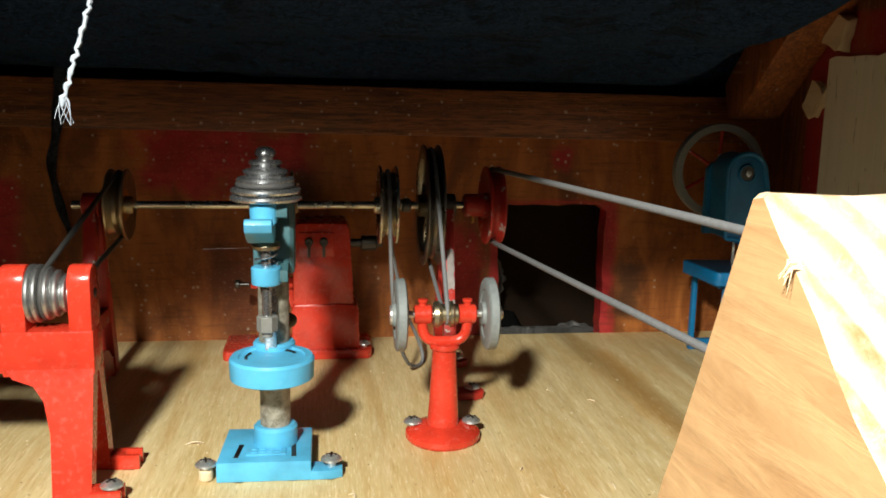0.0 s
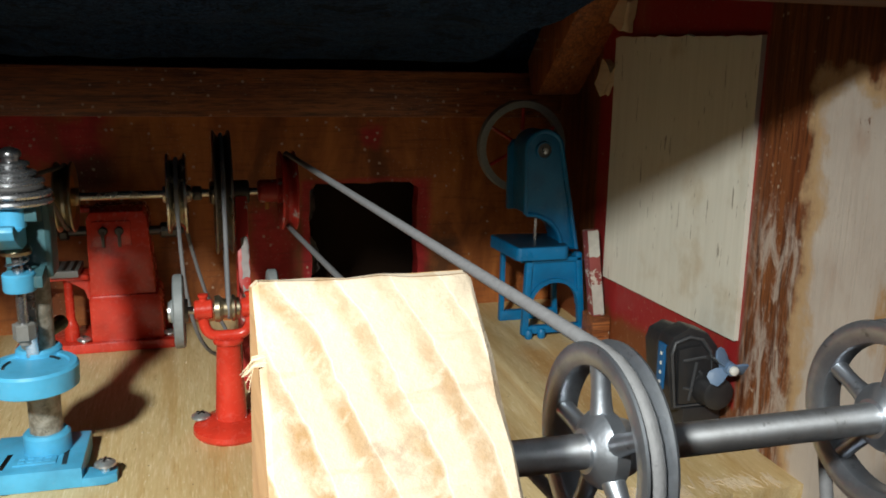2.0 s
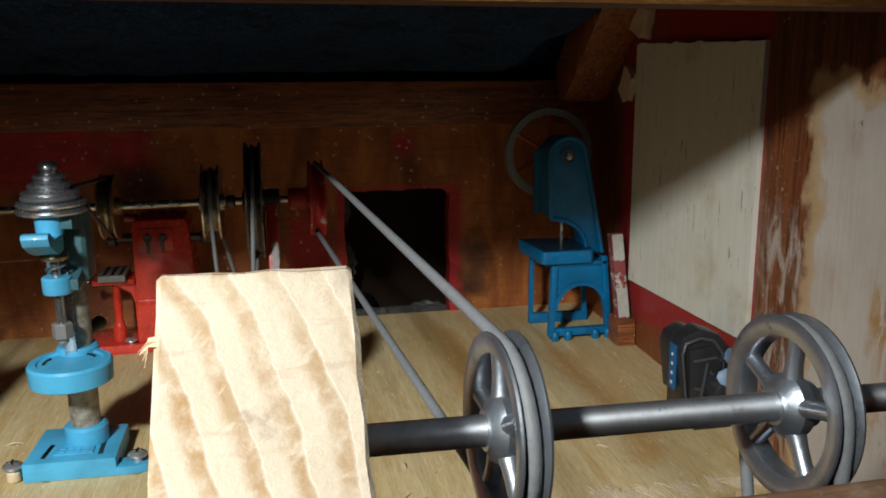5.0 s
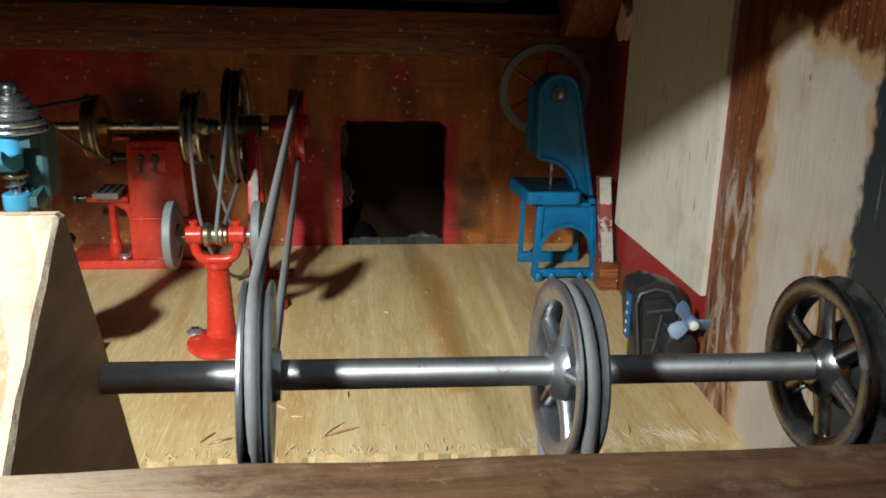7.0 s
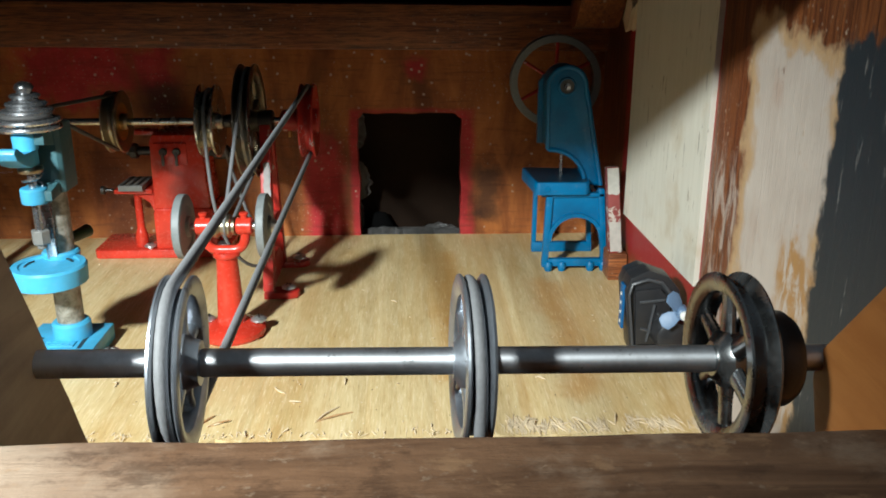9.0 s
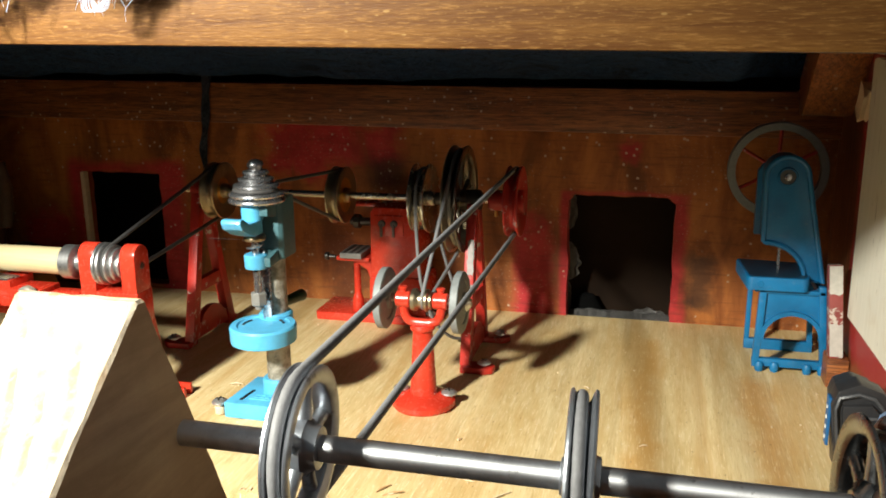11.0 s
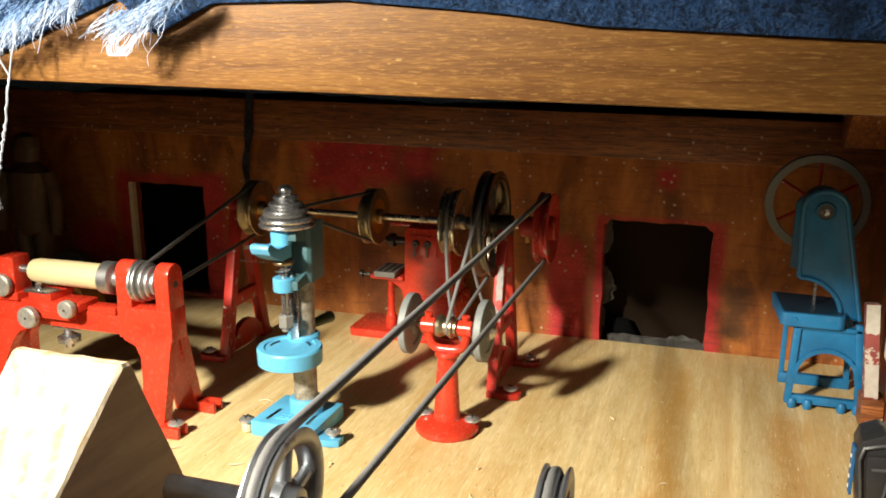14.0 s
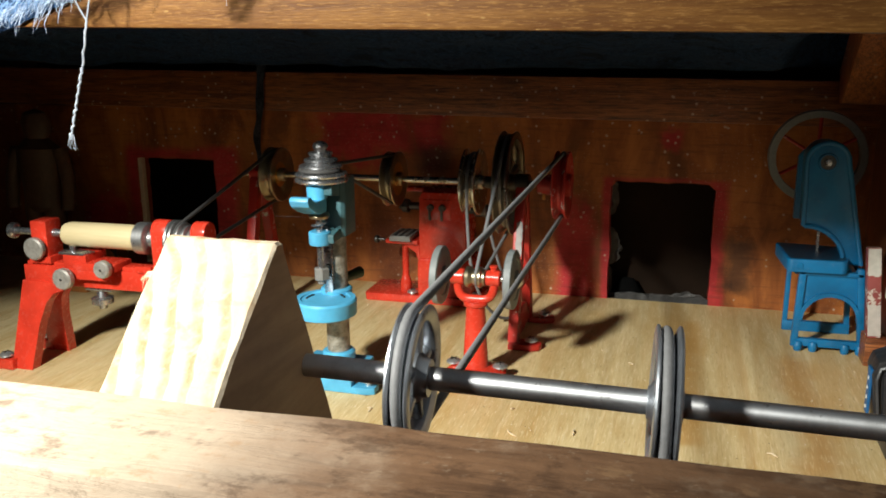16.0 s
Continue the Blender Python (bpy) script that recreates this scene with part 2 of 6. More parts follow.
def varnish(n, along, tone=1.0):
    """Old brown varnished wood with its grain along x, y or z."""
    s = {"x": (0.25, 5, 5), "y": (5, 0.25, 5), "z": (5, 5, 0.25)}[along]
    grain = n.noise(70, 6, 0.65, n.scaled(*s), 0.6)
    broad = n.noise(14, 4, 0.6)
    c = n.mix(n.step(grain, 0.3, 0.7), tuple(v * tone for v in (0.060, 0.018, 0.007)), tuple(v * tone for v in (0.20, 0.068, 0.020)))
    c = n.mix(n.calc("MULTIPLY", n.step(broad, 0.45, 0.75), 0.5), c, tuple(v * tone for v in (0.14, 0.035, 0.012)))
    line = n.noise(230, 4, 0.65, n.scaled(*s), 0.3)
    c = n.mix(n.calc("MULTIPLY", n.step(line, 0.48, 0.34), 0.7), c, tuple(v * tone for v in (0.030, 0.010, 0.005)))
    c = n.mix(n.calc("MULTIPLY", n.step(line, 0.56, 0.70), 0.5), c, tuple(v * tone for v in (0.27, 0.095, 0.026)))
    return c, grain


def specks(n, c, a, b, density=105, size=0.100, tone=(0.50, 0.39, 0.29)):
    """Drops of old paint over the plane of two axes."""
    ragged = n.calc("MULTIPLY", n.calc("SUBTRACT", n.noise(480, 3), 0.5), 0.16)
    spot = n.step(n.calc("ADD", n.dots(a, b, density), ragged), size, size * 0.6)
    keep = n.step(n.noise(45, 3), 0.50, 0.58)
    c = n.mix(n.calc("MULTIPLY", n.calc("MULTIPLY", spot, keep), 0.75), c, tone)
    fine = n.step(n.calc("ADD", n.dots(a, b, density * 2.6), ragged), 0.105, 0.06)
    return n.mix(n.calc("MULTIPLY", n.calc("MULTIPLY", fine, n.step(n.noise(24, 3), 0.46, 0.62)), 0.35), c, tone)


def patch(n, a, b, a0, a1, b0, b1, soft=0.006, wobble=0.02, scale=30):
    """1 inside a box in two axes, with a ragged brushed edge."""
    w = n.calc("MULTIPLY", n.calc("SUBTRACT", n.noise(scale, 5, 0.65), 0.5), wobble)
    a, b = n.calc("ADD", a, w), n.calc("ADD", b, n.calc("MULTIPLY", w, 1.4))
    m = n.calc("MULTIPLY", n.step(a, a0 - soft, a0 + soft), n.step(a, a1 + soft, a1 - soft))
    k = n.calc("MULTIPLY", n.step(b, b0 - soft, b0 + soft), n.step(b, b1 + soft, b1 - soft))
    return n.calc("MULTIPLY", m, k)


def back_wall_paint():
    n = Net("varnished_board_with_red_paint")
    x, y, z = n.axes()
    grain = n.noise(38, 5, 0.6, n.scaled(1.6, 1.6, 0.5), 0.8)
    cloud = n.noise(17, 5, 0.62, n.scaled(1.3, 1, 0.7), 0.6)
    c = n.mix(n.step(grain, 0.25, 0.75), (0.215, 0.062, 0.015), (0.45, 0.155, 0.037))
    c = n.mix(n.calc("MULTIPLY", n.step(cloud, 0.52, 0.36), 0.75), c, (0.110, 0.029, 0.009))
    c = n.mix(n.calc("MULTIPLY", n.step(cloud, 0.55, 0.70), 0.6), c, (0.50, 0.182, 0.045))
    red = n.mix(n.step(n.noise(48, 5, 0.65), 0.38, 0.62), (0.33, 0.019, 0.022), (0.47, 0.033, 0.037))
    for box, wob, soft in (((-0.075, 0.015, 0.086, 0.124), 0.05, 0.009), ((0.0925, 0.1165, -0.01, 0.066), 0.020, 0.005), ((0.1215, 0.1280, -0.01, 0.080), 0.006, 0.002), ((0.1890, 0.1985, -0.01, 0.081), 0.010, 0.003),
                           ((-0.163, -0.140, -0.01, 0.09), 0.02, 0.006), ((-0.232, -0.222, -0.01, 0.09), 0.01, 0.005), ((-0.275, -0.235, 0.02, 0.05), 0.03, 0.008),
                           ((0.155, 0.166, 0.097, 0.110), 0.03, 0.004), ((0.122, 0.196, 0.079, 0.0812), 0.006, 0.002), ((-0.23, -0.15, 0.083, 0.09), 0.012, 0.005)):
        c = n.mix(n.calc("MULTIPLY", patch(n, x, z, *box, soft, wob), n.step(grain, 0.16, 0.46)), c, red)
    c = n.mix(n.calc("MULTIPLY", patch(n, x, z, 0.200, 0.216, 0.008, 0.048, 0.006, 0.03), 0.75), c, (0.02, 0.014, 0.012))
    c = n.mix(n.calc("MULTIPLY", patch(n, x, z, -0.006, 0.020, 0.076, 0.097, 0.008, 0.02), 0.8), c, (0.020, 0.010, 0.007))
    c = specks(n, c, x, z)
    streak = n.noise(150, 5, 0.65, n.scaled(0.3, 1, 3))
    c = n.mix(n.calc("MULTIPLY", n.step(streak, 0.5, 0.7), 0.35), c, (0.05, 0.018, 0.010))
    n.bump(n.calc("ADD", grain, streak), 0.4, 0.0008)
    n.bsdf.inputs["Specular IOR Level"].default_value = 0.3
    return n.done(c, n.calc("ADD", 0.38, n.calc("MULTIPLY", streak, 0.25)))


def side_wall_paint():
    n = Net("varnished_side_with_stripped_paint")
    x, y, z = n.axes()
    c, grain = varnish(n, "z", 1.25)
    red = (0.32, 0.016, 0.018)
    c = n.mix(patch(n, y, z, 0.3012, 0.445, 0.010, 0.185, 0.0018, 0.004), c, red)
    c = n.mix(patch(n, y, z, 0.330, 0.50, -0.03, 0.019, 0.004, 0.02), c, (0.20, 0.055, 0.016))
    streak = n.noise(75, 6, 0.75, n.scaled(1, 2.0, 0.55), 0.8)
    white = patch(n, y, z, 0.204, 0.266, -0.03, 0.147, 0.007, 0.034, 36)
    low = n.calc("MULTIPLY", patch(n, y, z, 0.225, 0.2985, -0.03, 0.098, 0.012, 0.05, 40), n.calc("MULTIPLY", n.step(streak, 0.44, 0.62), 0.75))
    c = n.mix(n.calc("MAXIMUM", n.calc("MULTIPLY", white, n.step(streak, 0.28, 0.36)), low), c, n.mix(n.noise(40, 4), (0.44, 0.36, 0.30), (0.66, 0.59, 0.51)))
    rim = n.calc("MULTIPLY", n.calc("MULTIPLY", white, n.calc("SUBTRACT", 1.0, white)), 3.0)
    c = n.mix(rim, c, (0.55, 0.36, 0.17))
    soft = n.noise(22, 5, 0.65, n.scaled(1, 1.4, 0.5), 0.7)
    c = n.mix(n.calc("MULTIPLY", n.step(soft, 0.56, 0.72), 0.35), c, (0.33, 0.135, 0.05))
    c = n.mix(n.calc("MULTIPLY", patch(n, y, z, 0.203, 0.224, 0.030, 0.088, 0.006, 0.04, 45), n.step(streak, 0.42, 0.56)), c, (0.42, 0.235, 0.09))
    slate = patch(n, y, z, -0.1, 0.206, -0.03, 0.150, 0.0018, 0.016, 75)
    scratch = n.calc("MULTIPLY", n.step(n.noise(120, 4, 0.7, n.scaled(1, 2.5, 0.4)), 0.62, 0.66), 0.5)
    c = specks(n, c, y, z, 70, 0.05)
    c = n.mix(slate, c, n.mix(scratch, (0.026, 0.034, 0.041), (0.30, 0.29, 0.27)))
    n.bump(n.calc("ADD", grain, streak), 0.35, 0.0007)
    return n.done(c, 0.48)


def board_wood(name, along, tone, worn=None, coat=0.2):
    n = Net(name)
    x, y, z = n.axes()
    c, grain = varnish(n, along, tone)
    if worn:
        c = n.mix(n.calc("MULTIPLY", n.step(n.noise(45, 6, 0.7), 0.50, 0.66), 0.7), c, worn)
    s = {"x": (0.16, 3, 3), "y": (3, 0.16, 3), "z": (3, 3, 0.16)}[along]
    hair = n.noise(520, 3, 0.6, n.scaled(*s))
    c = n.mix(n.calc("MULTIPLY", n.step(hair, 0.47, 0.36), 0.75), c, tuple(v * tone for v in (0.022, 0.008, 0.004)))
    c = n.mix(n.calc("MULTIPLY", n.step(hair, 0.56, 0.68), 0.45), c, tuple(v * tone for v in (0.25, 0.085, 0.022)))
    c = specks(n, c, y if along == "y" else x, z)
    n.bump(n.calc("ADD", grain, hair), 0.3, 0.0006)
    return n.done(c, n.calc("ADD", 0.30, n.calc("MULTIPLY", grain, 0.25)), 0.0, coat)


def oak_beam():
    """Golden varnished rail with fine flecks along it."""
    n = Net("golden_varnished_rail")
    grain = n.noise(60, 6, 0.65, n.scaled(0.30, 4, 4), 0.5)
    fleck = n.noise(900, 3, 0.6, n.scaled(0.22, 1.8, 1.8))
    c = n.mix(n.step(grain, 0.28, 0.72), (0.080, 0.029, 0.0058), (0.160, 0.070, 0.0145))
    c = n.mix(n.calc("MULTIPLY", n.step(fleck, 0.46, 0.34), 0.45), c, (0.085, 0.030, 0.006))
    c = n.mix(n.calc("MULTIPLY", n.step(fleck, 0.52, 0.68), 0.5), c, (0.27, 0.135, 0.036))
    x, y, z = n.axes()
    c = specks(n, c, n.calc("MULTIPLY", x, 0.4), z, 190, 0.060, (0.27, 0.155, 0.05))
    n.bump(n.calc("ADD", grain, fleck), 0.25, 0.0005)
    n.bsdf.inputs["Specular IOR Level"].default_value = 0.25
    return n.done(c, n.calc("ADD", 0.44, n.calc("MULTIPLY", fleck, 0.25)), 0.0, 0.0)


def worn_rail():
    """A dull grey-brown rail, blotched and scuffed through to paler wood; lamp glare is painted on its left part."""
    n = Net("scuffed_grey_brown_rail")
    grain = n.noise(60, 6, 0.65, n.scaled(0.35, 3, 3), 0.6)
    blot = n.noise(48, 6, 0.7)
    c = n.mix(n.step(grain, 0.3, 0.7), (0.105, 0.052, 0.026), (0.24, 0.130, 0.068))
    c = n.mix(n.calc("MULTIPLY", n.step(blot, 0.50, 0.68), 0.7), c, (0.36, 0.25, 0.165))
    c = n.mix(n.calc("MULTIPLY", n.step(blot, 0.42, 0.28), 0.5), c, (0.055, 0.034, 0.024))
    x, y, z = n.axes()
    # strong lamp light on the left end, put into the colour as a pale area
    lightened = patch(n, x, y, -0.5, 0.105, -0.1, 0.2, 0.035, 0.10, 14)
    c = n.mix(n.calc("MULTIPLY", lightened, n.step(blot, 0.24, 0.42)), c, (0.56, 0.45, 0.34))
    fine, mott = n.noise(420, 5, 0.7), n.noise(120, 6, 0.75, n.scaled(0.7, 1, 1))
    c = n.mix(n.calc("MULTIPLY", n.step(mott, 0.52, 0.66), 0.55), c, (0.060, 0.030, 0.016))
    c = n.mix(n.calc("MULTIPLY", n.step(mott, 0.44, 0.34), 0.5), c, (0.38, 0.225, 0.115))
    c = n.mix(n.calc("MULTIPLY", n.step(fine, 0.60, 0.70), 0.4), c, (0.42, 0.31, 0.21))
    n.bump(n.calc("ADD", grain, blot), 0.5, 0.0009)
    return n.done(c, 0.55)


def end_grain():
    """Sawn pine end: curved growth rings, darker towards one side of each, fibres torn by the saw."""
    n = Net("sawn_pine_end_grain")
    m = n.tree.nodes.new("ShaderNodeMapping")
    m.inputs["Location"].default_value = (0.050, 0.0, -0.1290)
    n.put(m.inputs["Vector"], n.place)
    x, y, z = n.tree.nodes.new("ShaderNodeSeparateXYZ").outputs
    n.put(x.node.inputs[0], m.outputs[0])
    warp = n.calc("MULTIPLY", n.calc("SUBTRACT", n.noise(70, 4, 0.6), 0.5), 0.0035)
    radius = n.calc("ADD", n.calc("SQRT", n.calc("ADD", n.calc("MULTIPLY", x, x), n.calc("MULTIPLY", z, z))), warp)
    ring = n.calc("FRACT", n.calc("MULTIPLY", radius, 205.0))
    late = n.calc("MULTIPLY", n.step(ring, 0.40, 0.74), n.step(ring, 0.995, 0.88))
    ragged = n.noise(240, 4, 0.65)
    late = n.calc("MULTIPLY", n.calc("MULTIPLY", late, n.step(ragged, 0.22, 0.60)), n.calc("ADD", 0.40, n.calc("MULTIPLY", n.step(n.noise(45, 3), 0.38, 0.62), 0.60)))
    tear, pits = n.noise(900, 4, 0.7), n.noise(420, 5, 0.7)
    saw = n.noise(150, 3, 0.6, n.scaled(0.7, 3.0, 3.0))
    c = n.mix(n.noise(110, 4), (0.40, 0.325, 0.235), (0.50, 0.415, 0.31))
    polar = n.tree.nodes.new("ShaderNodeCombineXYZ")
    n.put(polar.inputs[0], n.calc("MULTIPLY", n.calc("ARCTAN2", z, x), 22.0))
    n.put(polar.inputs[1], n.calc("MULTIPLY", radius, 110.0))
    rays = n.noise(1.6, 4, 0.6, polar.outputs[0])
    late_c = n.mix(n.step(n.noise(38, 3), 0.40, 0.62), (0.315, 0.215, 0.110), (0.265, 0.152, 0.055))
    c = n.mix(n.calc("MULTIPLY", late, 0.95), c, late_c)
    c = n.mix(n.calc("MULTIPLY", n.step(rays, 0.55, 0.66), 0.5), c, (0.50, 0.42, 0.32))
    c = n.mix(n.calc("MULTIPLY", n.step(ring, 0.95, 0.985), 0.5), c, (0.58, 0.51, 0.41))
    c = n.mix(n.calc("MULTIPLY", n.step(n.noise(85, 5, 0.7), 0.60, 0.72), 0.5), c, (0.20, 0.135, 0.085))
    c = n.mix(n.calc("MULTIPLY", n.step(pits, 0.56, 0.70), 0.3), c, (0.56, 0.48, 0.37))
    c = n.mix(n.calc("MULTIPLY", n.step(tear, 0.60, 0.74), 0.28), c, (0.34, 0.24, 0.14))
    c = n.mix(n.calc("MULTIPLY", n.step(saw, 0.62, 0.72), 0.25), c, (0.30, 0.18, 0.10))
    n.bump(n.calc("ADD", n.calc("ADD", tear, pits), n.calc("MULTIPLY", saw, 0.8)), 0.28, 0.0007)
    return n.done(c, 0.8)


def pine_side(name, c1, c2):
    n = Net(name)
    grain, fuzz = n.noise(60, 5, 0.6, n.scaled(4, 0.5, 4), 0.6), n.noise(330, 5, 0.7)
    c = n.mix(n.calc("ADD", n.calc("MULTIPLY", n.step(grain, 0.2, 0.8), 0.6), n.calc("MULTIPLY", fuzz, 0.4)), c1, c2)
    n.bump(grain, 0.4, 0.0006)
    return n.done(c, 0.6)


def cream_panel():
    n = Net("cream_painted_panel")
    grain = n.noise(70, 5, 0.65, n.scaled(1, 5, 0.22), 0.4)
    c = n.mix(n.step(grain, 0.25, 0.8), (0.66, 0.63, 0.53), (0.74, 0.71, 0.61))
    c = n.mix(n.calc("MULTIPLY", n.step(n.noise(28, 5, 0.6), 0.52, 0.72), 0.5), c, (0.46, 0.35, 0.20))
    scr = n.step(n.noise(160, 3, 0.6, n.scaled(1, 3, 0.35)), 0.67, 0.70)
    c = n.mix(n.calc("MULTIPLY", scr, 0.7), c, (0.13, 0.085, 0.05))
    nick = n.step(n.noise(110, 4, 0.7, n.scaled(1, 1.6, 0.6)), 0.70, 0.73)
    c = n.mix(n.calc("MULTIPLY", nick, 0.6), c, (0.10, 0.065, 0.04))
    n.bump(grain, 0.3, 0.0005)
    return n.done(c, 0.55)


def cloth(name, c1, c2):
    """Fleecy cloth: matted nap in wisps over a fine weave."""
    n = Net(name)
    nap, wisp, broad = n.noise(900, 4, 0.7), n.noise(170, 6, 0.7, None, 1.6), n.noise(45, 5, 0.65, None, 0.8)
    c = n.mix(n.step(n.calc("ADD", n.calc("MULTIPLY", nap, 0.5), n.calc("MULTIPLY", wisp, 0.5)), 0.42, 0.56), c1, c2)
    tuft = n.noise(620, 5, 0.7, n.scaled(0.7, 1.2, 1), 1.0)
    c = n.mix(n.calc("MULTIPLY", n.step(tuft, 0.50, 0.66), 0.55), c, tuple(min(1, v * 1.9 + 0.04) for v in c2))
    c = n.mix(n.calc("MULTIPLY", n.step(broad, 0.48, 0.34), 0.7), c, tuple(v * 0.4 for v in c1))
    n.bump(n.calc("ADD", n.calc("ADD", nap, n.calc("MULTIPLY", wisp, 1.4)), n.calc("ADD", broad, tuft)), 1.0, 0.0026)
    n.bsdf.inputs["Sheen Weight"].default_value = 0.06
    n.bsdf.inputs["Sheen Roughness"].default_value = 0.5
    n.bsdf.inputs["Sheen Tint"].default_value = (0.5, 0.72, 1.0, 1)
    n.bsdf.inputs["Specular IOR Level"].default_value = 0.1
    return n.done(c, 0.95)


PLY = plywood()
DOWEL = dowel()
WALL_BACK = back_wall_paint()
WALL_SIDE = side_wall_paint()
TRIM_WOOD = board_wood("dark_varnished_trim", "x", 1.75, None, 0.05)
BEAM_WOOD = oak_beam()
FRONT_WOOD = worn_rail()
POST_WOOD = board_wood("orange_varnished_post", "z", 2.2, None, 0.3)
ORANGE_WOOD = pine_side("orange_stained_pine", (0.30, 0.10, 0.02), (0.42, 0.17, 0.04))
PINE_SIDE = pine_side("brown_rough_pine", (0.29, 0.150, 0.060), (0.55, 0.34, 0.165))
END_GRAIN = end_grain()
CREAM = cream_panel()
RAW_CHIP = pine_side("broken_pale_wood", (0.55, 0.42, 0.26), (0.72, 0.60, 0.42))
STICK_PAINT = enamel("chipped_red_and_white_paint", (0.25, 0.048, 0.042), (0.48, 0.42, 0.36), 0.6, 0.54)
RUBBED = plain("rubbed_grey_metal", (0.235, 0.205, 0.195), 0.45, 260, 0.5)
OLD_WHITE = plain("dirty_white_paint", (0.44, 0.415, 0.37), 0.6, 220, 0.35, 0.0008)
BLANKET = cloth("blue_fleecy_cloth", (0.0022, 0.0085, 0.028), (0.016, 0.052, 0.142))
FRAY = plain("frayed_pale_blue_thread", (0.38, 0.46, 0.60), 0.95, 300, 0.2)
THREAD = plain("loose_white_thread", (0.25, 0.275, 0.32), 0.95, 300, 0.3)
FRAY_BLUE = plain("frayed_blue_thread", (0.14, 0.24, 0.42), 0.95, 300, 0.3)
STRIP = cloth("dark_blue_cloth_strip", (0.018, 0.024, 0.036), (0.05, 0.06, 0.085))


# ---- mesh helpers ----
def vec(axis, a, b, c):
    """a along the axis, b and c across it."""
    return {"x": (a, b, c), "y": (b, a, c), "z": (b, c, a)}[axis]


def box(x0, x1, y0, y1, z0, z1, bevel=0.0, m=None):
    bm = bmesh.new()
    bmesh.ops.create_cube(bm, size=1.0)
    for v in bm.verts:
        v.co = Vector(((x0 + x1) / 2 + v.co.x * (x1 - x0), (y0 + y1) / 2 + v.co.y * (y1 - y0), (z0 + z1) / 2 + v.co.z * (z1 - z0)))
    if bevel:
        bmesh.ops.bevel(bm, geom=list(bm.edges), offset=bevel, segments=2, affect="EDGES", profile=0.6)
    if m:
        bm.transform(m)
    return bm


def turned(axis, center, profile, seg=32, closed=False):
    """A body of revolution: profile is pairs (along, radius); a closed profile makes a ring."""
    bm = bmesh.new()
    rings = []
    for a, r in profile:
        if r < 1e-6:
            rings.append([bm.verts.new(Vector(center) + Vector(vec(axis, a, 0, 0)))])
        else:
            rings.append([bm.verts.new(Vector(center) + Vector(vec(axis, a, r * math.cos(2 * math.pi * i / seg), r * math.sin(2 * math.pi * i / seg)))) for i in range(seg)])
    pairs = list(zip(rings, rings[1:])) + ([(rings[-1], rings[0])] if closed else [])
    for p, q in pairs:
        for i in range(seg):
            j = (i + 1) % seg
            if len(p) == 1 and len(q) == 1:
                continue
            if len(p) == 1:
                bm.faces.new((p[0], q[i], q[j]))
            elif len(q) == 1:
                bm.faces.new((p[i], q[0], p[j]))
            else:
                bm.faces.new((p[i], q[i], q[j], p[j]))
    if not closed:
        for r in (rings[0], rings[-1]):
            if len(r) > 1:
                bm.faces.new(r)
    bmesh.ops.recalc_face_normals(bm, faces=list(bm.faces))
    return bm


def rod(axis, center, r, a0, a1, seg=20, edge=0.0):
    e = edge or min(r * 0.2, abs(a1 - a0) * 0.2)
    return turned(axis, center, [(a0, r - e), (a0 + e, r), (a1 - e, r), (a1, r - e)], seg)


def prism(poly, axis, a0, a1, bevel=0.0):
    """A flat outline, given in the two other axes, drawn out along the axis."""
    bm = bmesh.new()
    lo = [bm.verts.new(vec(axis, a0, *p)) for p in poly]
    hi = [bm.verts.new(vec(axis, a1, *p)) for p in poly]
    k = len(poly)
    bm.faces.new(lo)
    bm.faces.new(hi)
    for i in range(k):
        bm.faces.new((lo[i], lo[(i + 1) % k], hi[(i + 1) % k], hi[i]))
    bmesh.ops.recalc_face_normals(bm, faces=list(bm.faces))
    if bevel:
        sharp = [e for e in bm.edges if len(e.link_faces) == 2 and e.calc_face_angle() > 0.5]
        bmesh.ops.bevel(bm, geom=sharp, offset=bevel, segments=2, affect="EDGES", profile=0.6)
    return bm


def tube(points, r, closed=False, seg=8, taper=None):
    """A round cord along points."""
    bm = bmesh.new()
    pts = [Vector(p) for p in points]
    k = len(pts)
    rings, side = [], None
    for i, p in enumerate(pts):
        a = pts[(i - 1) % k] if closed or i else p
        b = pts[(i + 1) % k] if closed or i < k - 1 else p
        d = (b - a).normalized()
        if side is None:
            side = d.orthogonal().normalized()
        side = (side - d * side.dot(d)).normalized()
        up = d.cross(side)
        rr = r * (taper(i / (k - 1)) if taper else 1)
        rings.append([bm.verts.new(p + side * rr * math.cos(2 * math.pi * j / seg) + up * rr * math.sin(2 * math.pi * j / seg)) for j in range(seg)])
    for i in range(k if closed else k - 1):
        p, q = rings[i], rings[(i + 1) % k]
        shift = 0
        if closed and i == k - 1:
            shift = min(range(seg), key=lambda s: (p[0].co - q[s].co).length)
        for j in range(seg):
            bm.faces.new((p[j], q[(j + shift) % seg], q[(j + 1 + shift) % seg], p[(j + 1) % seg]))
    if not closed:
        bm.faces.new(rings[0])
        bm.faces.new(rings[-1])
    bmesh.ops.recalc_face_normals(bm, faces=list(bm.faces))
    return bm


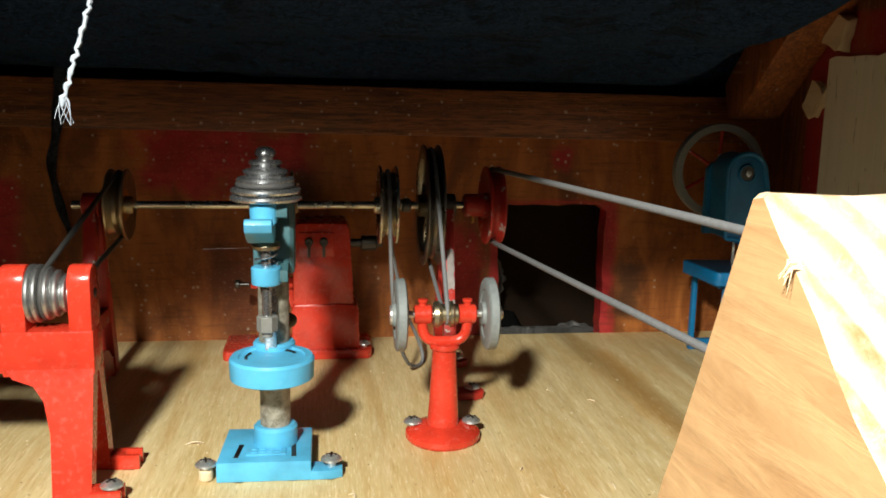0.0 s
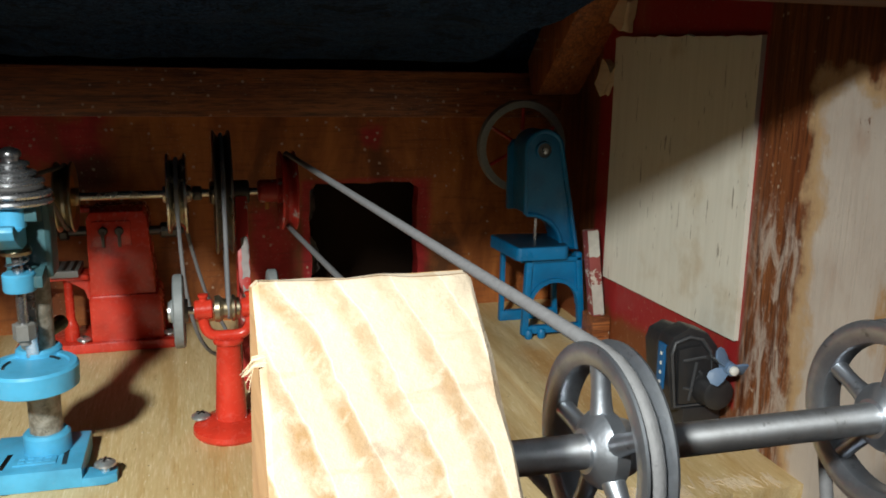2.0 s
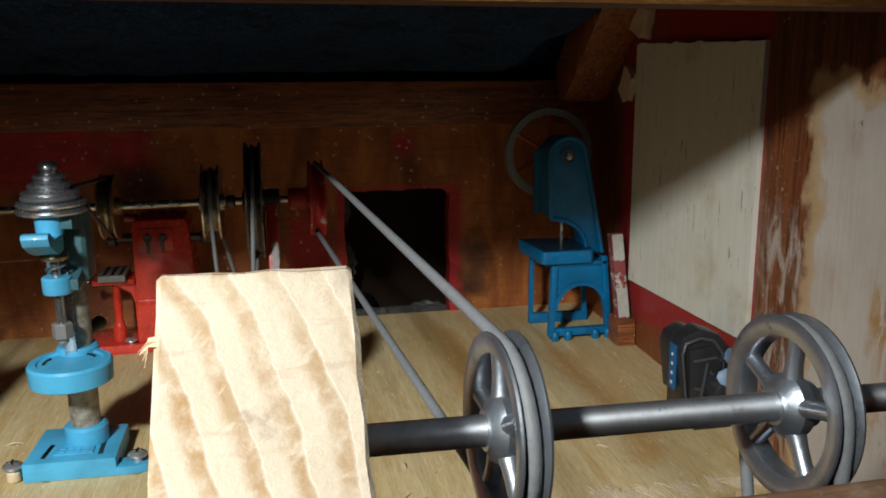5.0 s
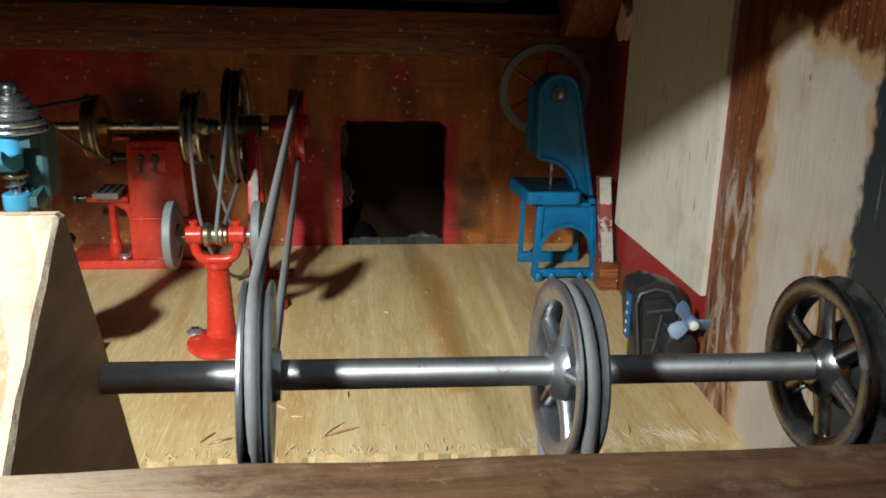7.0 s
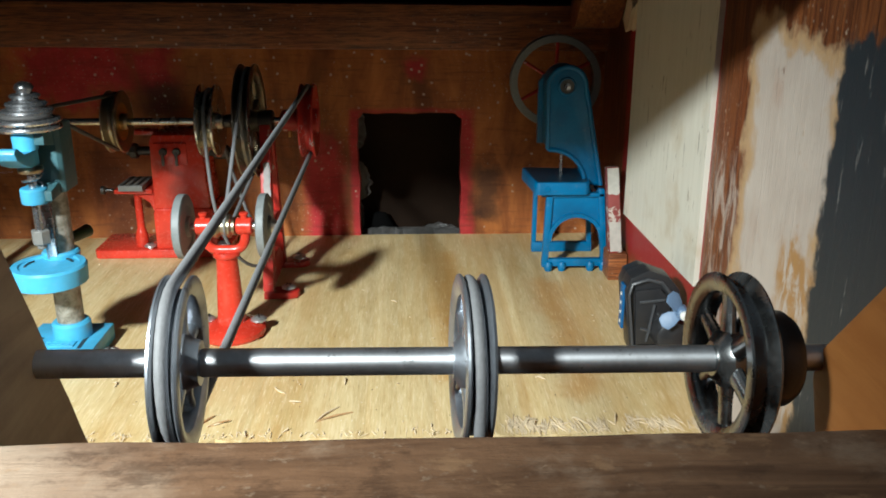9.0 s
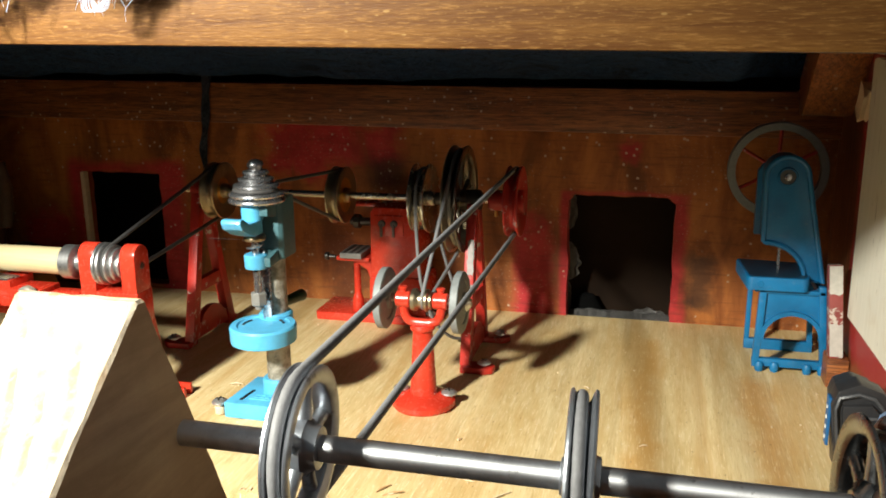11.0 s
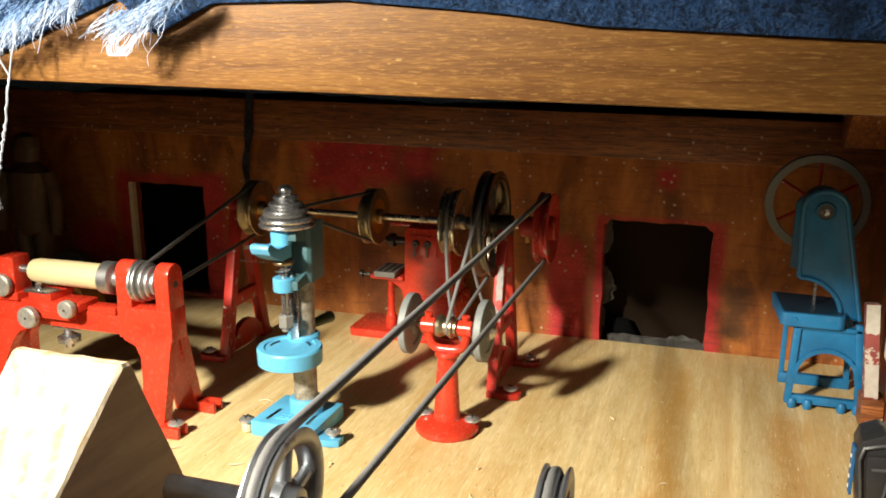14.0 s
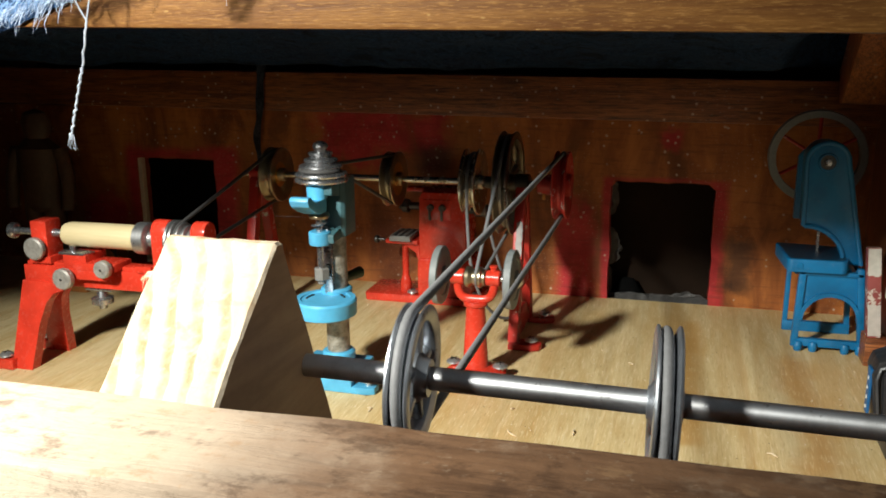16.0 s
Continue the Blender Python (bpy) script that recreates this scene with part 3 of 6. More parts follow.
def curve_points(knots, per=8, closed=False):
    """A smooth line through knots."""
    pts = [Vector(p) for p in knots]
    k = len(pts)
    out = []
    for i in range(k if closed else k - 1):
        def at(j):
            return pts[j % k] if closed else pts[max(0, min(k - 1, j))]
        p0, p1, p2, p3 = at(i - 1), at(i), at(i + 1), at(i + 2)
        for s in range(per):
            t = s / per
            out.append(0.5 * (2 * p1 + (p2 - p0) * t + (2 * p0 - 5 * p1 + 4 * p2 - p3) * t * t + (3 * p1 - p0 - 3 * p2 + p3) * t ** 3))
    if not closed:
        out.append(pts[-1])
    return out


def both(*bms):
    """Several solids joined into one mesh."""
    first = bms[0]
    for other in bms[1:]:
        me = bpy.data.meshes.new("join")
        other.to_mesh(me)
        other.free()
        first.from_mesh(me)
        bpy.data.meshes.remove(me)
    return first


ORIGIN = {}


def finish(name, bm, material, origin=(0, 0, 0), smooth=35):
    """The bmesh as a linked mesh object, shaded smooth but for its sharp edges."""
    bm.normal_update()
    for f in bm.faces:
        f.smooth = True
    for e in bm.edges:
        e.smooth = not (len(e.link_faces) != 2 or e.calc_face_angle(0) > radians(smooth))
    bmesh.ops.translate(bm, verts=bm.verts, vec=-Vector(origin))
    me = bpy.data.meshes.new(name)
    bm.to_mesh(me)
    bm.free()
    me.materials.append(material)
    ob = new(name, me)
    ORIGIN[ob.name] = Vector(origin)
    return ob


def structure(name, bm, material, label, category=""):
    return tagged(finish(name, bm, material), label, category, "", "structure")


def thing(name, at, label, category, group=""):
    ob = new(name)
    ob.empty_display_size = 0.01
    ob.location = at
    ORIGIN[ob.name] = Vector(at)
    return tagged(ob, label, category, group)


def single(name, bm, material, at, label, category, group="", kind=""):
    ob = finish(name, bm, material, at)
    ob.location = at
    return tagged(ob, label, category, group, kind)


def part(name, bm, material, parent, label=""):
    """One mesh under a thing or under one of its parts."""
    ob = finish(name, bm, material, ORIGIN[parent.name])
    ob.parent = parent
    return tagged(ob, label)


def screw(parent, x, y, z, r=0.0037, low=0.0):
    """A pan-head wood screw with a cross slot; its shank goes down to low."""
    h = r * 0.62
    head = part("screw", both(turned("z", (x, y, z), [(0, r * 0.7), (h * 0.12, r), (h * 0.4, r * 0.95), (h * 0.8, r * 0.62), (h, r * 0.18), (h, 0)], 24),
                              rod("z", (x, y, 0), r * 0.42, low, z + 0.0002, 12)), BRIGHT, parent, "bright steel screw")
    a = random.uniform(0, 1.5)
    cuts = [box(-r * 0.5, r * 0.5, -r * 0.09, r * 0.09, z + h * 0.80, z + h * 1.03, 0, None) for _ in (0, 1)]
    for i, c in enumerate(cuts):
        c.transform(Matrix.Translation((x, y, 0)) @ Matrix.Rotation(a + i * math.pi / 2, 4, "Z"))
    part("slot", both(*cuts), BLACK_STEEL, head, "dark cross slot")
    return head


def grooved(width, r, depth, hub_r, web, open_from=None):
    """The profile of a pulley rim with a V groove, as a closed ring from open_from outwards."""
    w = width / 2
    inner = open_from or hub_r
    return [(-w, r * 0.97), (-w * 0.92, r), (-w * 0.74, r), (-w * 0.45, r - depth * 0.65), (-w * 0.18, r - depth), (w * 0.18, r - depth), (w * 0.45, r - depth * 0.65), (w * 0.74, r), (w * 0.92, r), (w, r * 0.97),
            (w * 0.9, r - depth * 1.25), (web, inner), (-web, inner), (-w * 0.9, r - depth * 1.25)]


def pulley(name, parent, x, y, z, r, width, material, label, spokes=0, hub=(0.006, 0.004), depth=0.003, turn=0.0, slim=1.0, plate=0.2):
    """A grooved pulley on an x axle: rim, spokes or web, hub with its grub screw."""
    w = width / 2
    inner = r - depth * 1.45 if spokes else hub[1] * 0.9
    rim = turned("x", (x, y, z), grooved(width, r, depth, hub[1], width * 0.22, inner), 56, True)
    wheel = part(name, rim, material, parent, label)
    part("hub", turned("x", (x, y, z), [(-hub[0], hub[1] * 0.85), (-hub[0] * 0.85, hub[1]), (hub[0] * 0.85, hub[1]), (hub[0], hub[1] * 0.85)], 28), material, wheel)
    for i in range(spokes):
        a = turn + 2 * math.pi * i / spokes
        s = prism([(hub[1] * 0.7, -0.0022 * slim), (inner * 0.75, -0.0015 * slim), (inner + 0.0005, -0.0027 * slim), (inner + 0.0005, 0.0027 * slim), (inner * 0.75, 0.0015 * slim), (hub[1] * 0.7, 0.0022 * slim)], "x", -width * plate, width * plate * 0.6, 0.0003)
        s.transform(Matrix.Translation((x, y, z)) @ Matrix.Rotation(a, 4, "X"))
        part("spoke", s, material, wheel)
    return wheel


def belt_line(c1, r1, c2, r2, arc=14, straight=10, sag=0.0, yaw=0.0):
    """A cord round two pulleys whose axles lie along x; the first pulley may be turned by yaw."""
    (x1, y1, z1), (x2, y2, z2) = c1, c2
    d = math.hypot(y2 - y1, z2 - z1)
    base, off = math.atan2(z2 - z1, y2 - y1), math.acos((r1 - r2) / d)
    pts = []

    def add(x, y, z):
        pts.append((x, y, z))
    a0, a1 = base + off, base + 2 * math.pi - off
    for i in range(arc + 1):
        a = a0 + (a1 - a0) * i / arc
        add(x1 - math.tan(yaw) * r1 * math.cos(a), y1 + r1 * math.cos(a), z1 + r1 * math.sin(a))
    s, e = pts[-1], (x2, y2 + r2 * math.cos(base - off), z2 + r2 * math.sin(base - off))
    for i in range(1, straight):
        t = i / straight
        add(*(s[k] + (e[k] - s[k]) * t - (sag * 4 * t * (1 - t) if k == 2 else 0) for k in range(3)))
    for i in range(arc + 1):
        a = base - off + (2 * off) * i / arc
        add(x2, y2 + r2 * math.cos(a), z2 + r2 * math.sin(a))
    s, e = pts[-1], pts[0]
    for i in range(1, straight):
        t = i / straight
        add(*(s[k] + (e[k] - s[k]) * t - (sag * 4 * t * (1 - t) if k == 2 else 0) for k in range(3)))
    return pts


def wall_with_holes(x0, x1, z0, z1, y0, y1, holes, ragged=0.0012):
    """A board in the xz plane from y0 to y1 with real openings."""
    xs = sorted({x0, x1, *(round(h[0] + (h[1] - h[0]) * k / 16, 6) for h in holes for k in range(17))})
    zs = sorted({z0, z1, *(round(h[2] + (h[3] - h[2]) * k / 18, 6) for h in holes for k in range(19))})

    def solid(i, j):
        if not (0 <= i < len(xs) - 1 and 0 <= j < len(zs) - 1):
            return False
        cx, cz = (xs[i] + xs[i + 1]) / 2, (zs[j] + zs[j + 1]) / 2
        return not any(h[0] < cx < h[1] and h[2] < cz < h[3] for h in holes)
    bm = bmesh.new()

    def quad(*ps):
        bm.faces.new([bm.verts.new(p) for p in ps])
    for i in range(len(xs) - 1):
        for j in range(len(zs) - 1):
            if not solid(i, j):
                continue
            a, b, c, d = xs[i], xs[i + 1], zs[j], zs[j + 1]
            quad((a, y0, c), (b, y0, c), (b, y0, d), (a, y0, d))
            quad((a, y1, c), (a, y1, d), (b, y1, d), (b, y1, c))
            if not solid(i - 1, j):
                quad((a, y0, c), (a, y0, d), (a, y1, d), (a, y1, c))
            if not solid(i + 1, j):
                quad((b, y0, c), (b, y1, c), (b, y1, d), (b, y0, d))
            if not solid(i, j - 1):
                quad((a, y0, c), (a, y1, c), (b, y1, c), (b, y0, c))
            if not solid(i, j + 1):
                quad((a, y0, d), (b, y0, d), (b, y1, d), (a, y1, d))
    bmesh.ops.remove_doubles(bm, verts=bm.verts, dist=1e-5)
    for v in bm.verts:
        for h in holes:
            on_x, on_z = min(abs(v.co.x - h[0]), abs(v.co.x - h[1])) < 1e-5, min(abs(v.co.z - h[2]), abs(v.co.z - h[3])) < 1e-5
            if (on_x and h[2] - 1e-5 < v.co.z < h[3] + 1e-5) or (on_z and h[0] - 1e-5 < v.co.x < h[1] + 1e-5):
                cx, cz = (h[0] + h[1]) / 2, (h[2] + h[3]) / 2
                if on_x and on_z and h is not holes[0]:
                    pass
                elif on_x and on_z:
                    v.co.x += 0.0022 * (1 if cx > v.co.x else -1)
                    v.co.z += 0.0022 * (1 if cz > v.co.z else -1) if v.co.z > 0.02 else 0.0
                elif v.co.z > 0.004:
                    v.co += Vector((noise.noise(Vector((v.co.x * 90, 1, v.co.z * 90))), 0, noise.noise(Vector((v.co.x * 90, 7, v.co.z * 90))))) * ragged
                break
    bmesh.ops.recalc_face_normals(bm, faces=list(bm.faces))
    return bm


# ---- the box: floor, walls, rails ----
WALL_Y, SIDE_X = 0.506, 0.279
HOLES = [(0.1265, 0.1910, -0.0100, 0.0790), (-0.2215, -0.1590, 0.0030, 0.0835)]


def floor_sheet():
    """A ply sheet whose sawn front edge is splintered."""
    bm = box(-0.36, SIDE_X, 0.2540, WALL_Y + 0.001, -0.009, 0.0)
    bmesh.ops.subdivide_edges(bm, edges=[e for e in bm.edges if abs(e.verts[0].co.x - e.verts[1].co.x) > 0.1], cuts=260)
    for v in bm.verts:
        if v.co.y < 0.255:
            v.co.y += 0.002 * noise.noise(Vector((v.co.x * 60, 0, v.co.z * 90))) + random.uniform(-0.0012, 0.0012)
            if v.co.z > -0.001:
                v.co.z -= max(0, noise.noise(Vector((v.co.x * 210, 3, 1)))) * 0.002
    return bm


structure("ground", box(-0.62, 0.56, -0.36, 0.72, -0.055, -0.030, 0.002), board_wood("dark_table_top", "x", 0.8), "dark wooden table top under the box", "table top")
FLOOR = structure("floor", floor_sheet(), PLY, "raw plywood floor with a splintered front edge", "floor")
structure("wall_back", wall_with_holes(-0.36, SIDE_X, -0.010, 0.1215, WALL_Y, WALL_Y + 0.012, HOLES), WALL_BACK, "brown varnished back board with red paint remains", "wall")
trim = box(-0.36, SIDE_X, WALL_Y - 0.006, WALL_Y + 0.012, 0.1195, 0.1460, 0.0012)
trim.transform(Matrix.Rotation(radians(0.6), 4, "Y"))
# pale strip added where the board's thickness catches the light
structure("window_jamb", box(-0.2222, -0.2190, WALL_Y - 0.0008, WALL_Y + 0.0040, 0.0032, 0.0833, 0.0004), RAW_CHIP, "left edge of the opening, its pale colour standing for light", "jamb")
structure("trim_back", trim, TRIM_WOOD, "dark varnished rail along the top of the back wall", "trim")
structure("wall_right", box(SIDE_X, SIDE_X + 0.012, -0.02, 0.60, -0.030, 0.215, 0.0008), WALL_SIDE, "brown side board with red, white and slate paint remains", "wall")
structure("wall_left", box(-0.372, -0.360, 0.03, 0.60, -0.030, 0.215, 0.0008), board_wood("dark_side_board", "z", 0.7), "dark brown varnished side board", "wall")
# panels added to close the openings; their dark colours carry the shade
structure("wall_behind", box(-0.0209, SIDE_X, 0.538, 0.548, -0.030, 0.150), REAR_BROWN, "brown panel behind the opening, darkened in colour for the shade there", "wall")
structure("wall_behind_left", box(-0.36, -0.0289, 0.575, 0.585, -0.030, 0.150), GLOOM, "near-black panel added for the darkness behind the opening", "wall")
structure("partition_behind", box(-0.0288, -0.0210, WALL_Y + 0.0125, 0.5850, -0.030, 0.1500), GLOOM, "near-black partition added between the two rear panels", "wall")
lump = turned("z", (0, 0, 0), [(0.0, 0.0085), (0.004, 0.0105), (0.010, 0.0100), (0.017, 0.0070), (0.021, 0.0030), (0.0225, 0.0)], 28)
for v in lump.verts:
    v.co.x *= 1.5
    v.co.y *= 0.62
    v.co += Vector((1, 0.3, 1)) * 0.0022 * noise.noise(v.co * 130)
bmesh.ops.translate(lump, verts=lump.verts, vec=(0.1370, 0.5290, -0.030))
for v in lump.verts:
    v.co.z = -0.030 + (v.co.z + 0.030) * 1.75
single("rag_lump", lump, BLACK_RAG, (0.1370, 0.5290, -0.030), "black lump of rag lying behind the opening", "rag")

beam = box(-0.36, SIDE_X - 0.0005, 0.205, 0.226, 0.1735, 0.2045, 0.0015)
beam.transform(Matrix.Translation((0, 0, 0.0018)) @ Matrix.Rotation(radians(0.85), 4, "Y"))
structure("beam_front", beam, BEAM_WOOD, "golden varnished wooden rail across the front", "beam")


def front_rail():
    bm = box(-0.36, 0.42, 0.0375, 0.0642, -0.030, 0.1129, 0.0016)
    bmesh.ops.subdivide_edges(bm, edges=[e for e in bm.edges if abs(e.verts[0].co.x - e.verts[1].co.x) > 0.1], cuts=120)
    for v in bm.verts:
        if v.co.z > 0.105:
            v.co.z += 0.0006 * noise.noise(Vector((v.co.x * 45, v.co.y * 60, 0)))
    return bm


structure("front_rail", front_rail(), FRONT_WOOD, "scuffed dark brown wooden front rail", "rail")

# corner post with broken pale splinters beside it
post = prism([(0.4935, 0.1500), (0.4850, 0.1310), (0.4740, 0.1325), (0.4050, 0.1925), (0.4050, 0.2100), (0.4300, 0.2100)], "x", 0.2535, 0.2788, 0.0014)
structure("post_corner", post, POST_WOOD, "orange-brown varnished corner brace, broken at its edge", "brace")
for (x, y, z), (sx, sy, sz), tilt in (((0.2755, 0.418, 0.1765), (0.006, 0.016, 0.015), 18), ((0.2760, 0.434, 0.1430), (0.005, 0.011, 0.016), 30)):
    chip = box(-sx / 2, sx / 2, -sy / 2, sy / 2, -sz / 2, sz / 2)
    bmesh.ops.subdivide_edges(chip, edges=list(chip.edges), cuts=3, use_grid_fill=True)
    for v in chip.verts:
        v.co += Vector((0, 1, 1)) * 0.0022 * noise.noise(v.co * 420 + Vector((x * 90, 0, 0)))
    chip.transform(Matrix.Rotation(radians(tilt), 4, "X"))
    bmesh.ops.translate(chip, verts=chip.verts, vec=(x, y, z))
    single("wood_splinter", chip, RAW_CHIP, (x, y, z - sz / 2), "pale broken wood splinter on the varnished side board", "splinter", "broken splinters")

# cream panel let into the side wall
panel = box(SIDE_X - 0.0022, SIDE_X + 0.001, 0.3025, 0.4265, 0.036, 0.164)
bmesh.ops.subdivide_edges(panel, edges=list(panel.edges), cuts=24, use_grid_fill=True)
for v in panel.verts:
    if v.co.z > 0.16:
        v.co.z += 0.0015 * noise.noise(Vector((v.co.y * 130, 0, 7)))
    if v.co.z < 0.04:
        v.co.z += (0.4265 - v.co.y) * 0.035
structure("panel_side", panel, CREAM, "cream painted wooden panel, scratched and stained", "panel")

# painted stick standing on a small block against the side wall
offcut = thing("painted_stick", (0.2700, 0.4250, 0.0), "wooden stick in chipped red and white paint on a block", "stick")
lean = Matrix.Translation((0.2722, 0.4225, 0.0150)) @ Matrix.Rotation(radians(-3.5), 4, "Y") @ Matrix.Rotation(radians(-9), 4, "X")
stick = box(-0.0033, 0.0033, -0.0036, 0.0036, 0.0, 0.0475, 0.0007, lean)
part("stick", stick, STICK_PAINT, offcut)
for z0, z1, seed in ((0.0325, 0.0470, 2), (0.0010, 0.0175, 6)):
    flake = box(-0.0031, 0.0031, -0.0038, -0.0030, z0, z1)
    bmesh.ops.subdivide_edges(flake, edges=list(flake.edges), cuts=6, use_grid_fill=True)
    for v in flake.verts:
        end = z0 if abs(v.co.z - z0) < 1e-5 else z1 if abs(v.co.z - z1) < 1e-5 else None
        if end is not None and (end > 0.002 and end < 0.046):
            v.co.z += 0.0030 * noise.noise(Vector((v.co.x * 420, seed, 0)))
    flake.transform(lean)
    part("paint_patch", flake, OLD_WHITE, offcut, "remains of white paint")
part("foot_block", box(0.2680, 0.2785, 0.4175, 0.4320, 0.0, 0.0155, 0.0010), TRIM_WOOD, offcut, "small brown wood block")

# torn film stuck round the right-hand opening: ragged flaps that reach in from its edges
def torn_flap(side, at, span, reach, seed):
    """A flap along the left edge (side 'l') or the sill (side 'b'), torn to an uneven outline."""
    bm, cols = bmesh.new(), []
    for a in range(33):
        u = a / 32
        swell = max(0.0, math.sin(math.pi * u)) ** 0.6
        d = reach * swell * (0.55 + 0.75 * abs(noise.noise(Vector((u * 3.3 + seed, seed * 2.1, 0))))) + 0.0004 * noise.noise(Vector((u * 24, seed, 3)))
        col = []
        for b in range(6):
            w, y = d * b / 5, WALL_Y + 0.0128 + 0.0016 * noise.noise(Vector((u * 5, b * 0.6, seed)))
            p = (HOLES[0][0] - 0.003 + w + 0.003 * (b > 0), y, at + (u - 0.5) * span) if side == "l" else (at + (u - 0.5) * span, y, -0.0050 + (w + 0.005) * (b > 0))
            col.append(bm.verts.new(p))
        cols.append(col)
    for p, q in zip(cols, cols[1:]):
        for b in range(5):
            bm.faces.new((p[b], q[b], q[b + 1], p[b + 1]))
    bmesh.ops.solidify(bm, geom=list(bm.faces), thickness=0.0003)
    return bm


for side, at, span, reach, seed in (("l", 0.0330, 0.026, 0.0105, 1), ("l", 0.0660, 0.024, 0.0070, 4), ("b", 0.1780, 0.022, 0.0058, 5), ("b", 0.1420, 0.024, 0.0026, 9), ("l", 0.0090, 0.020, 0.0032, 12), ("b", 0.1590, 0.066, 0.0022, 15)):
    spot = (HOLES[0][0], WALL_Y + 0.013, at) if side == "l" else (at, WALL_Y + 0.013, 0.0)
    single("torn_film", torn_flap(side, at, span, reach, seed), FILM, spot, "crumpled dusty grey film stuck to the opening's edge", "film", "torn film")


# ---- blanket over the top ----
def hem(x):
    """The height of the cloth's front edge along the rail."""
    return float(np.interp(x, (-0.36, -0.10, -0.055, -0.034, -0.020, -0.008, 0.006, 0.0155, 0.0200, 0.0235, 0.0295, 0.0385, 0.049, 0.090, 0.136, 0.160, 0.200, 0.280),
                           (0.085, 0.160, 0.1765, 0.1838, 0.1880, 0.1930, 0.1975, 0.2010, 0.1985, 0.1920, 0.1905, 0.1945, 0.1995, 0.2000, 0.1962, 0.1930, 0.1910, 0.1870)))


def blanket_mesh():
    bm = bmesh.new()
    cols, rows = 210, 60
    grid = []
    for i in range(cols + 1):
        x = -0.358 + (0.330 + 0.358) * i / cols
        top = 0.2075 - 0.0148 * x
        line = [(0.2040, hem(x)), (0.2038, (hem(x) + top) / 2 + 0.001), (0.2036, top), (0.2065, top + 0.0022), (0.2270, top + 0.002), (0.2330, top - 0.003),
                (0.30, 0.184), (0.38, 0.170), (0.45, 0.1590), (0.484, 0.1535 - 0.01 * x), (0.502, 0.1535 - 0.0105 * x), (0.53, 0.1545 - 0.0105 * x), (0.60, 0.150)]
        pts = curve_points([(x, y, z) for y, z in line], 5)
        col = []
        for k, p in enumerate(pts):
            t = k / (len(pts) - 1)
            sag = 0.007 * noise.noise(Vector((x * 16, p.y * 18, 0))) + 0.003 * noise.noise(Vector((x * 50, p.y * 55, 4)))
            w = min(1, max(0, (p.y - 0.24) / 0.05)) * min(1, max(0.0, (0.5 - p.y) / 0.03))
            p.z += sag * w
            lift = min(1, max(0, (x - 0.215) / 0.040)) * min(1, max(0, (p.y - 0.235) / 0.03)) * min(1, max(0, (0.520 - p.y) / 0.06))
            lift = lift * lift * (3 - 2 * lift)
            p.z += (0.2165 - p.z) * lift
            if p.y < 0.2045:
                p.y -= 0.0009 + 0.0008 * noise.noise(Vector((x * 70, p.z * 80, 2)))
            col.append(bm.verts.new(p))
        grid.append(col)
    for a, b in zip(grid, grid[1:]):
        for k in range(len(a) - 1):
            bm.faces.new((a[k], b[k], b[k + 1], a[k + 1]))
    bmesh.ops.recalc_face_normals(bm, faces=list(bm.faces))
    bmesh.ops.solidify(bm, geom=list(bm.faces), thickness=0.0016)
    return bm


blanket = thing("blanket", (0.0, 0.36, 0.15), "blue fleecy blanket with a frayed edge draped over the box", "blanket")
part("cover", blanket_mesh(), BLANKET, blanket)
rng = random.Random(4)


def bundle(x, z, dx, drop, count, spread, radius):
    """A lock of loose threads that starts together at the hem and frays out downwards."""
    locks = []
    for _ in range(count):
        ax, az = x + rng.gauss(0, spread), z + rng.uniform(-0.001, 0.003)
        d = drop * rng.uniform(0.55, 1.1)
        ex = ax + dx * rng.uniform(0.6, 1.2) + rng.gauss(0, spread * 0.8)
        y = 0.1945 - rng.random() * 0.0040
        curl = rng.gauss(0, spread * 0.9)
        locks.append(tube(curve_points([(ax, y + 0.0006, az), (ax * 0.65 + ex * 0.35 + curl, y - 0.0008, az - d * 0.4), (ax * 0.25 + ex * 0.75 - curl * 0.4, y - rng.random() * 0.002, az - d * 0.75), (ex + curl * 0.6, y - 0.0003, az - d)], 3),
                          radius * rng.uniform(0.6, 1.2), False, 4, lambda t: 1.0 - 0.5 * t))
    return both(*locks)


pale, blue = [], []
for i in range(46):
    x = -0.082 + 0.094 * i / 45 + rng.uniform(-0.001, 0.001)
    pale.append(bundle(x, hem(x) + 0.001, rng.uniform(-0.0065, 0.0), rng.uniform(0.004, 0.0095), 8, 0.0007, 0.00010))
    blue.append(bundle(x, hem(x) + 0.003, rng.uniform(-0.005, 0.001), rng.uniform(0.004, 0.0075), 9, 0.0010, 0.00013))
for i in range(26):
    x = 0.0235 + 0.023 * i / 25
    pale.append(bundle(x, hem(x) + 0.003, -0.006 - 0.004 * rng.random(), rng.uniform(0.004, 0.0085), 7, 0.0007, 0.00010))
    blue.append(bundle(x, hem(x) + 0.004, -0.005 * rng.random(), rng.uniform(0.004, 0.007), 9, 0.0009, 0.00013))
for i in range(70):
    x = rng.uniform(-0.085, 0.006)
    blue.append(bundle(x, hem(x) + rng.uniform(0.004, 0.020), rng.uniform(-0.005, 0.001), rng.uniform(0.003, 0.006), 8, 0.0012, 0.00012))
for i in range(20):
    x = rng.uniform(-0.075, 0.010) if i < 14 else rng.uniform(0.026, 0.046)
    pale.append(bundle(x, hem(x) + 0.002, rng.uniform(-0.009, 0.0), rng.uniform(0.008, 0.0145), 3, 0.0009, 0.00015))
